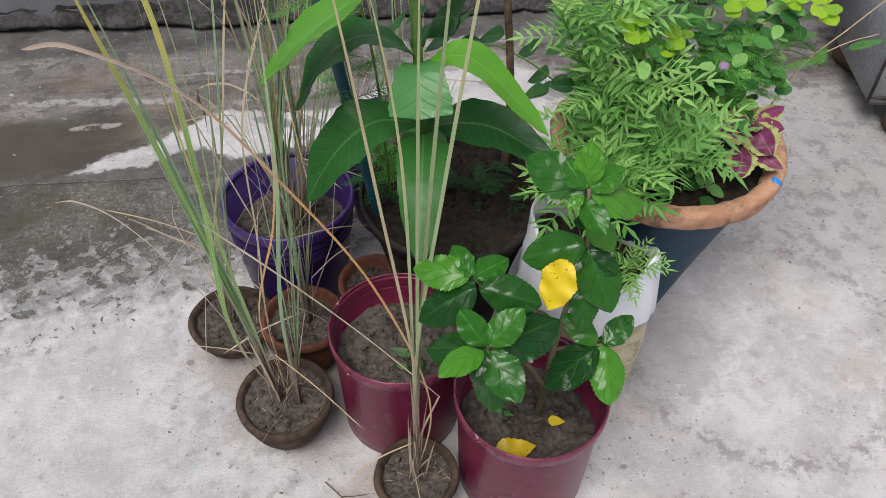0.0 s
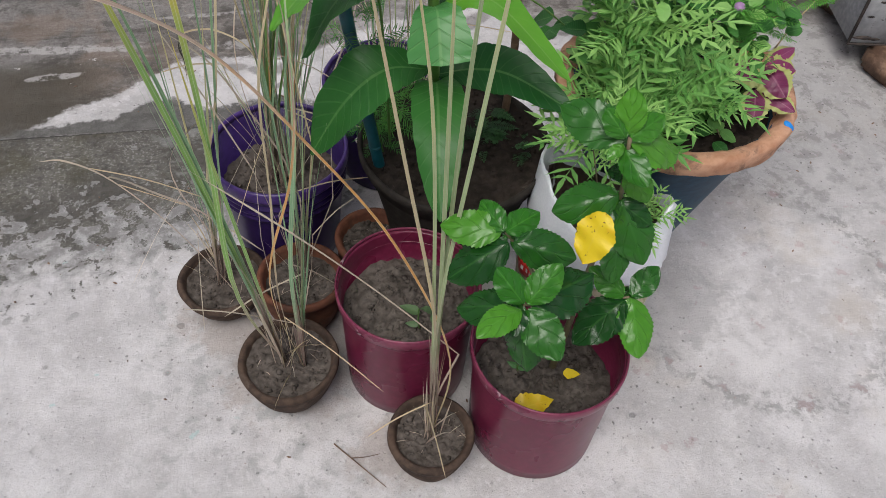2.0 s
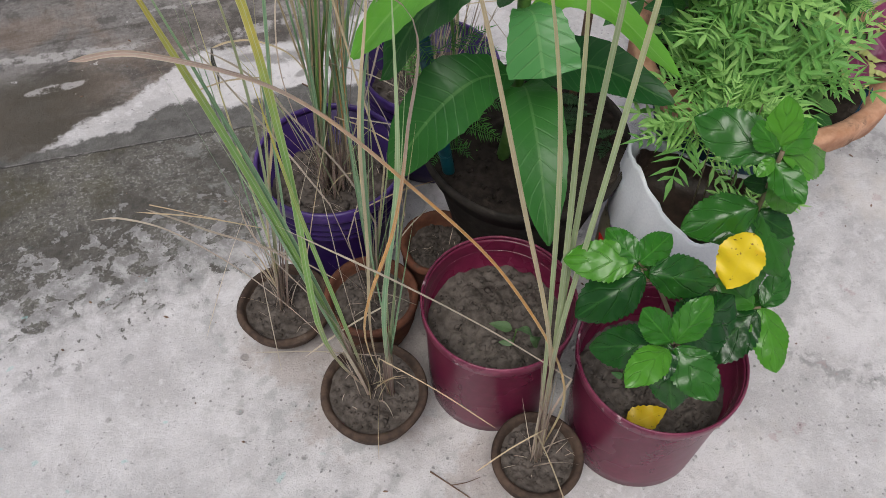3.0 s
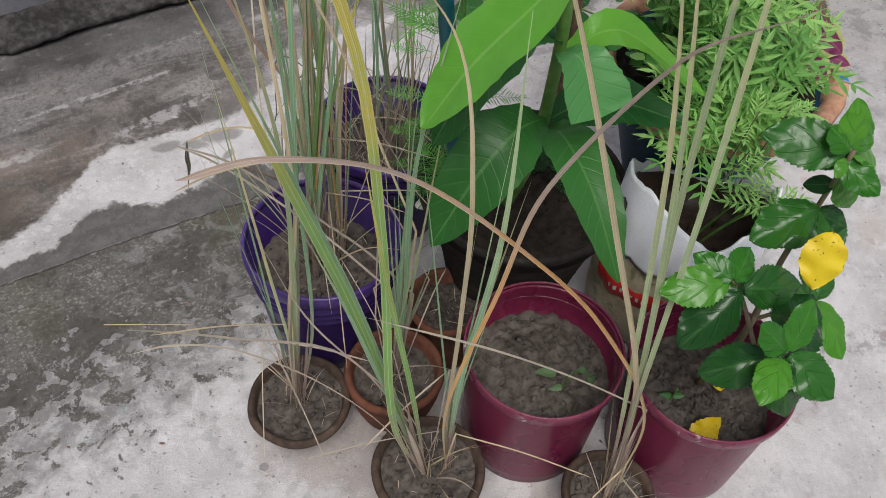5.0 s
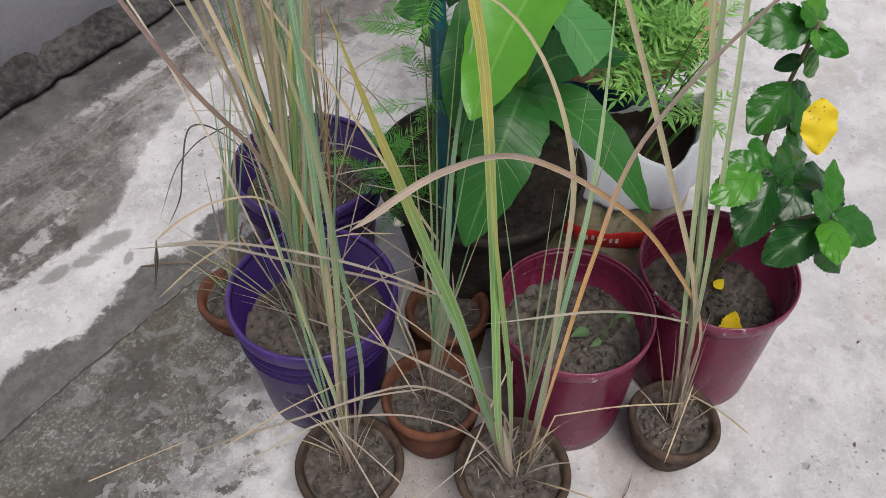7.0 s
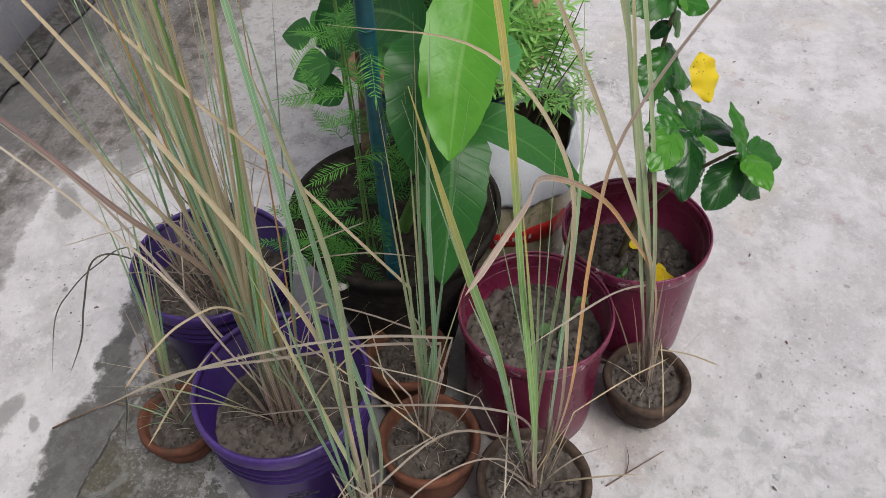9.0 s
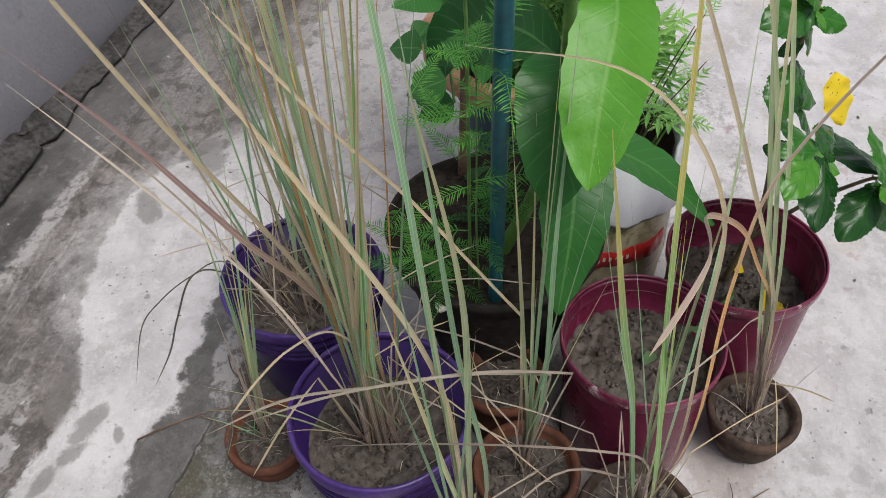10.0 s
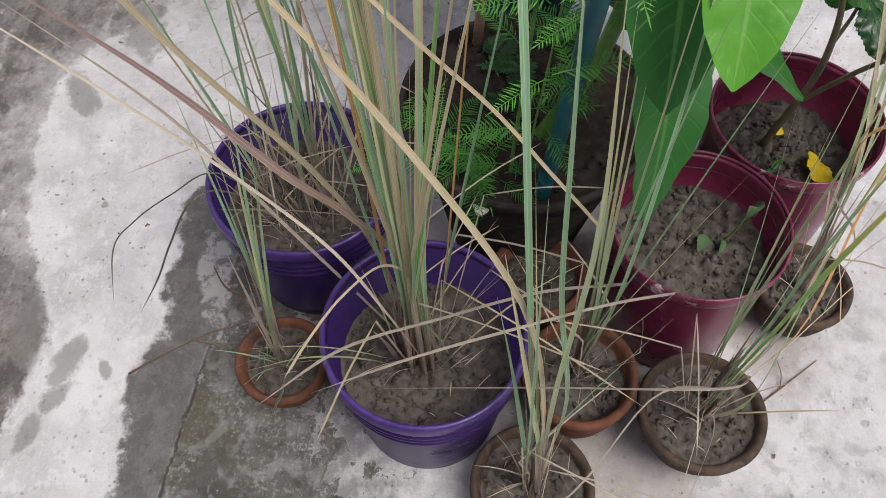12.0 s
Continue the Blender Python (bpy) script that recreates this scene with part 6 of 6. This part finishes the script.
def coleus():
    bush = thing("coleus", (0.63, 1.12, 0.47), "magenta coleus with pale green leaf edges", "plant")
    stem(bush, [(0.63, 1.12, 0.445), (0.64, 1.13, 0.52), (0.648, 1.112, 0.60)], (0.006, 0.003), GREEN_STEM)
    c = Vector((0.648, 1.110, 0.590))
    for start, tip, wide in ((c, (0.572, 1.100, 0.590), 0.066), (c, (0.668, 1.045, 0.566), 0.064), ((0.625, 1.080, 0.560), (0.602, 1.018, 0.538), 0.054), (c, (0.715, 1.108, 0.575), 0.046), (c, (0.73, 1.155, 0.59), 0.036), (c, (0.636, 1.08, 0.606), 0.034), ((0.64, 1.09, 0.55), (0.69, 1.030, 0.54), 0.04)):
        leaf_on(bush, start, Vector(start) + (Vector(tip) - Vector(start)) * 0.98, wide * 1.12, COLEUS, shape="round", droop=0.30, fold=-0.15, serrate=0.16, teeth=9, wave=0.05, seed=int(wide * 1000), rows=36, cols=8, quilt=0.03)
    return bush


coleus()


def leafy_shrub():
    """Mixed shrub at the back of the planter: round lime leaves over small green ones."""
    bush = thing("leafy_shrub", (0.56, 1.30, 0.455), "tangled shrub with lime and mid-green round leaves", "shrub")
    rng = random.Random(23)
    ends = [(0.36, 1.32, 0.70), (0.42, 1.22, 0.80), (0.47, 1.16, 0.74), (0.40, 1.12, 0.78), (0.62, 1.23, 0.76), (0.70, 1.23, 0.77), (0.77, 1.22, 0.77), (0.57, 1.15, 0.70), (0.66, 1.14, 0.68), (0.52, 1.30, 0.85), (0.63, 1.36, 0.80), (0.72, 1.30, 0.66), (0.50, 1.24, 0.66), (0.42, 1.28, 0.60), (0.50, 1.22, 0.57), (0.60, 1.20, 0.58), (0.56, 1.12, 0.56), (0.66, 1.22, 0.58), (0.36, 1.22, 0.62), (0.58, 1.06, 0.52), (0.50, 1.035, 0.49), (0.555, 1.03, 0.49), (0.45, 1.03, 0.50), (0.68, 1.18, 0.62), (0.74, 1.22, 0.66), (0.62, 1.14, 0.62), (0.60, 1.22, 0.70), (0.70, 1.26, 0.70), (0.31, 1.23, 0.58), (0.30, 1.16, 0.57), (0.33, 1.30, 0.58)]
    for k, end in enumerate(ends):
        foot = Vector((0.56 + rng.uniform(-0.05, 0.05), 1.30 + rng.uniform(-0.04, 0.04), 0.44))
        end = Vector(end)
        mid = foot.lerp(end, 0.5) + Vector((0, 0, 0.05))
        stem(bush, [foot, mid, end], (0.003, 0.0012), STEM, sides=5)
        for j in range(17):
            p = mid.lerp(end, rng.uniform(0.1, 1.0)) + Vector((rng.gauss(0, 0.02), rng.gauss(0, 0.02), rng.gauss(0, 0.015)))
            a = rng.uniform(0, 6.283)
            mesh = rng.choice([SHRUB_LEAF, SHRUB_LEAF, SHRUB_LIGHT])
            hang_leaf(bush, mesh, p, (math.cos(a), math.sin(a), rng.uniform(-0.3, 0.5)), (-0.1, -0.4, 1), rng.uniform(0.7, 1.25))
        if k < 7:
            for j in range(5):
                a = rng.uniform(0, 6.283)
                hang_leaf(bush, LIME_LEAF, end + Vector((rng.gauss(0, 0.022), rng.gauss(0, 0.02), 0.015 + rng.gauss(0, 0.008))), (math.cos(a), math.sin(a), 0.2), (-0.1, -0.5, 1), rng.uniform(0.8, 1.3))
    bud = bmesh.new()
    bmesh.ops.create_icosphere(bud, subdivisions=2, radius=0.011, matrix=Matrix.Translation(Vector((0.575, 1.15, 0.70)) - bush.location) @ Matrix.Diagonal((1, 1, 0.8, 1)))
    part("flower", bud, MAUVE, bush, "small mauve flower head")
    return bush


leafy_shrub()


def feather_plant(name, place, label, spots, count, reach, meshes, rng, size=1.0, flat=0.6):
    """A soft plant of many feathery leaves round the given spots."""
    bush = thing(name, place, label, "creeper", "feathery creepers" if meshes is FERN else "")
    for k in range(count):
        s = Vector(rng.choice(spots))
        p = s + Vector((rng.gauss(0, reach), rng.gauss(0, reach), abs(rng.gauss(0, reach * flat))))
        a = rng.uniform(0, 6.283)
        hang_leaf(bush, rng.choice(meshes), p, (math.cos(a), math.sin(a), rng.uniform(-0.1, 0.6)), (-0.2, -0.2, 1), size * rng.uniform(0.7, 1.25), name="frond")
    points = [Vector(place), *[Vector(s) for s in spots]]
    stem(bush, points if len(points) > 2 else [*points, points[-1] + Vector((0, 0, 0.03))], (0.002, 0.001), GREEN_STEM, sides=5)
    return bush


rng = random.Random(31)
feather_plant("cypress_vine", (-0.09, 1.30, 0.345), "feathery bright green creeper spilling over dark soil", [(-0.085, 1.275, 0.38), (-0.045, 1.285, 0.39), (-0.02, 1.32, 0.38), (-0.055, 1.235, 0.37), (-0.01, 1.35, 0.38)], 30, 0.026, FERN, rng)
feather_plant("cypress_vine", (-0.075, 1.20, 0.35), "feathery creeper climbing the teal stake", [(-0.11, 1.195, 0.55), (-0.125, 1.19, 0.66), (-0.14, 1.185, 0.78), (-0.16, 1.18, 0.88)], 38, 0.028, FERN, rng, 1.0, 1.0)
feather_plant("small_fern", (0.15, 1.25, 0.345), "small dark green feathery plants on the soil", [(0.165, 1.265, 0.385), (0.110, 1.235, 0.375), (0.135, 1.195, 0.370), (0.185, 1.185, 0.370)], 26, 0.018, DARK_FERN, rng, 0.9)
feather_plant("yellow_fern", (0.55, 1.28, 0.455), "yellow-green feathery filler foliage", [(0.50, 1.22, 0.72), (0.56, 1.24, 0.74), (0.47, 1.27, 0.80), (0.60, 1.16, 0.62), (0.66, 1.20, 0.66), (0.58, 1.20, 0.66)], 62, 0.03, FERN, rng, 1.1, 1.0)
feather_plant("mimosa", (0.68, 1.25, 0.455), "sensitive plant with fine paired leaflets on thin stems", [(0.73, 1.26, 0.65), (0.82, 1.21, 0.65), (0.78, 1.30, 0.66), (0.70, 1.20, 0.60)], 18, 0.025, MIMO, rng, 1.5, 0.8)
bare = thing("dry_stem", (0.74, 1.25, 0.455), "thin bare brown stem leaning out of the planter", "stem")
stem(bare, [(0.74, 1.25, 0.45), (0.79, 1.24, 0.62), (0.86, 1.23, 0.72), (0.95, 1.23, 0.82)], (0.0022, 0.0010), PALE_WOOD, sides=5)
stem(bare, [(0.80, 1.238, 0.64), (0.88, 1.25, 0.67), (0.95, 1.26, 0.68)], (0.0014, 0.0007), PALE_WOOD, sides=5)
heart_vine = thing("climbing_vine", (-0.06, 1.22, 0.345), "vine with dark heart-shaped leaves behind the stake", "creeper")
stem(heart_vine, [(-0.06, 1.22, 0.34), (-0.08, 1.21, 0.7), (-0.12, 1.20, 0.95), (-0.13, 1.21, 1.1)], (0.003, 0.002), GREEN_STEM)
stem(heart_vine, [(0.05, 1.26, 0.66), (0.14, 1.285, 0.69), (0.22, 1.27, 0.66), (0.30, 1.25, 0.60)], (0.0025, 0.0015), GREEN_STEM)
rng = random.Random(37)
for p in ((0.07, 1.294, 0.70), (0.13, 1.285, 0.70), (0.18, 1.30, 0.70), (0.10, 1.32, 0.72), (-0.03, 1.25, 0.76), (0.0, 1.26, 0.88), (0.02, 1.24, 0.80), (0.05, 1.26, 0.66), (0.27, 1.25, 0.60), (0.29, 1.33, 0.58), (0.25, 1.20, 0.63), (0.30, 1.18, 0.65), (0.33, 1.37, 0.62), (0.24, 1.30, 0.65)):
    a = rng.uniform(1.2, 3.6)
    hang_leaf(heart_vine, HEART, p, (math.cos(a), math.sin(a), rng.uniform(-0.5, 0.1)), (-0.6, 0.1, 0.75), rng.uniform(0.8, 1.15))

rng = random.Random(41)
for k, (x, y, z, s) in enumerate(((-0.111, 1.257, 0.35, 0.016), (-0.085, 1.285, 0.35, 0.02), (-0.098, 1.17, 0.348, 0.013), (-0.085, 1.135, 0.35, 0.013), (0.07, 1.06, 0.35, 0.008))):
    bm = bmesh.new()
    bmesh.ops.create_icosphere(bm, subdivisions=2, radius=s, matrix=Matrix.Diagonal((1.2, 0.8, 0.55, 1)))
    for v in bm.verts:
        v.co *= 1 + 0.25 * noise.noise(v.co * 90 + Vector((k, 0, 0)))
    shell = part("shell", bm, SHELL)
    shell.matrix_world = pose(x, y, z + s * 0.3, 20 * k, 10, 50 * k)
    tagged(shell, "white bit of eggshell on dark soil", "eggshell", "eggshell bits")

# twigs and dry stalks on the concrete
def ground_twig(points, r, label, material=WOOD):
    ob = part("twig", tube(bezier(points, 14), (r, r * 0.5), 6), material)
    return tagged(ob, label, "twig", "twigs on the ground")


ground_twig([(-0.244, 0.753, 0.004), (-0.20, 0.70, 0.006), (-0.153, 0.645, 0.004)], 0.0016, "thin dark twig lying on the concrete")
ground_twig([(-0.213, 0.716, 0.005), (-0.185, 0.712, 0.009), (-0.155, 0.716, 0.005)], 0.0011, "thin side twig lying on the concrete")
ground_twig([(-0.71, 1.557, 0.004), (-0.63, 1.51, 0.006), (-0.552, 1.466, 0.004)], 0.0015, "short dry stalk on the concrete", PALE_WOOD)
ground_twig([(-0.29, 1.865, 0.005), (-0.245, 1.805, 0.012), (-0.20, 1.74, 0.010), (-0.175, 1.685, 0.006)], 0.0020, "dark root-like twig beside the small pot")
ground_twig([(-0.215, 1.76, 0.006), (-0.225, 1.715, 0.012), (-0.27, 1.672, 0.006)], 0.0016, "short dark forked twig on the concrete")
ground_twig([(-0.12, 1.685, 0.006), (-0.105, 1.73, 0.014), (-0.06, 1.765, 0.006)], 0.0024, "short dark stem lying behind the bucket")

# scattered bits of dry leaf and grit on the concrete
rng = random.Random(53)
bm = bmesh.new()
for _ in range(120):
    x, y = rng.uniform(-1.1, 1.5), rng.uniform(0.35, 2.2)
    size = rng.uniform(0.0012, 0.004)
    m = Matrix.Translation((x, y, 0.0045)) @ Matrix.Rotation(rng.uniform(0, 6.283), 4, "Z") @ Matrix.Diagonal((size * rng.uniform(1, 2.2), size * 0.7, size * 0.4, 1))
    bmesh.ops.create_icosphere(bm, subdivisions=1, radius=1.0, matrix=m)
tagged(part("ground_debris", bm, WOOD), "tiny dark bits of grit and dry leaf on concrete", "debris", kind="stuff")
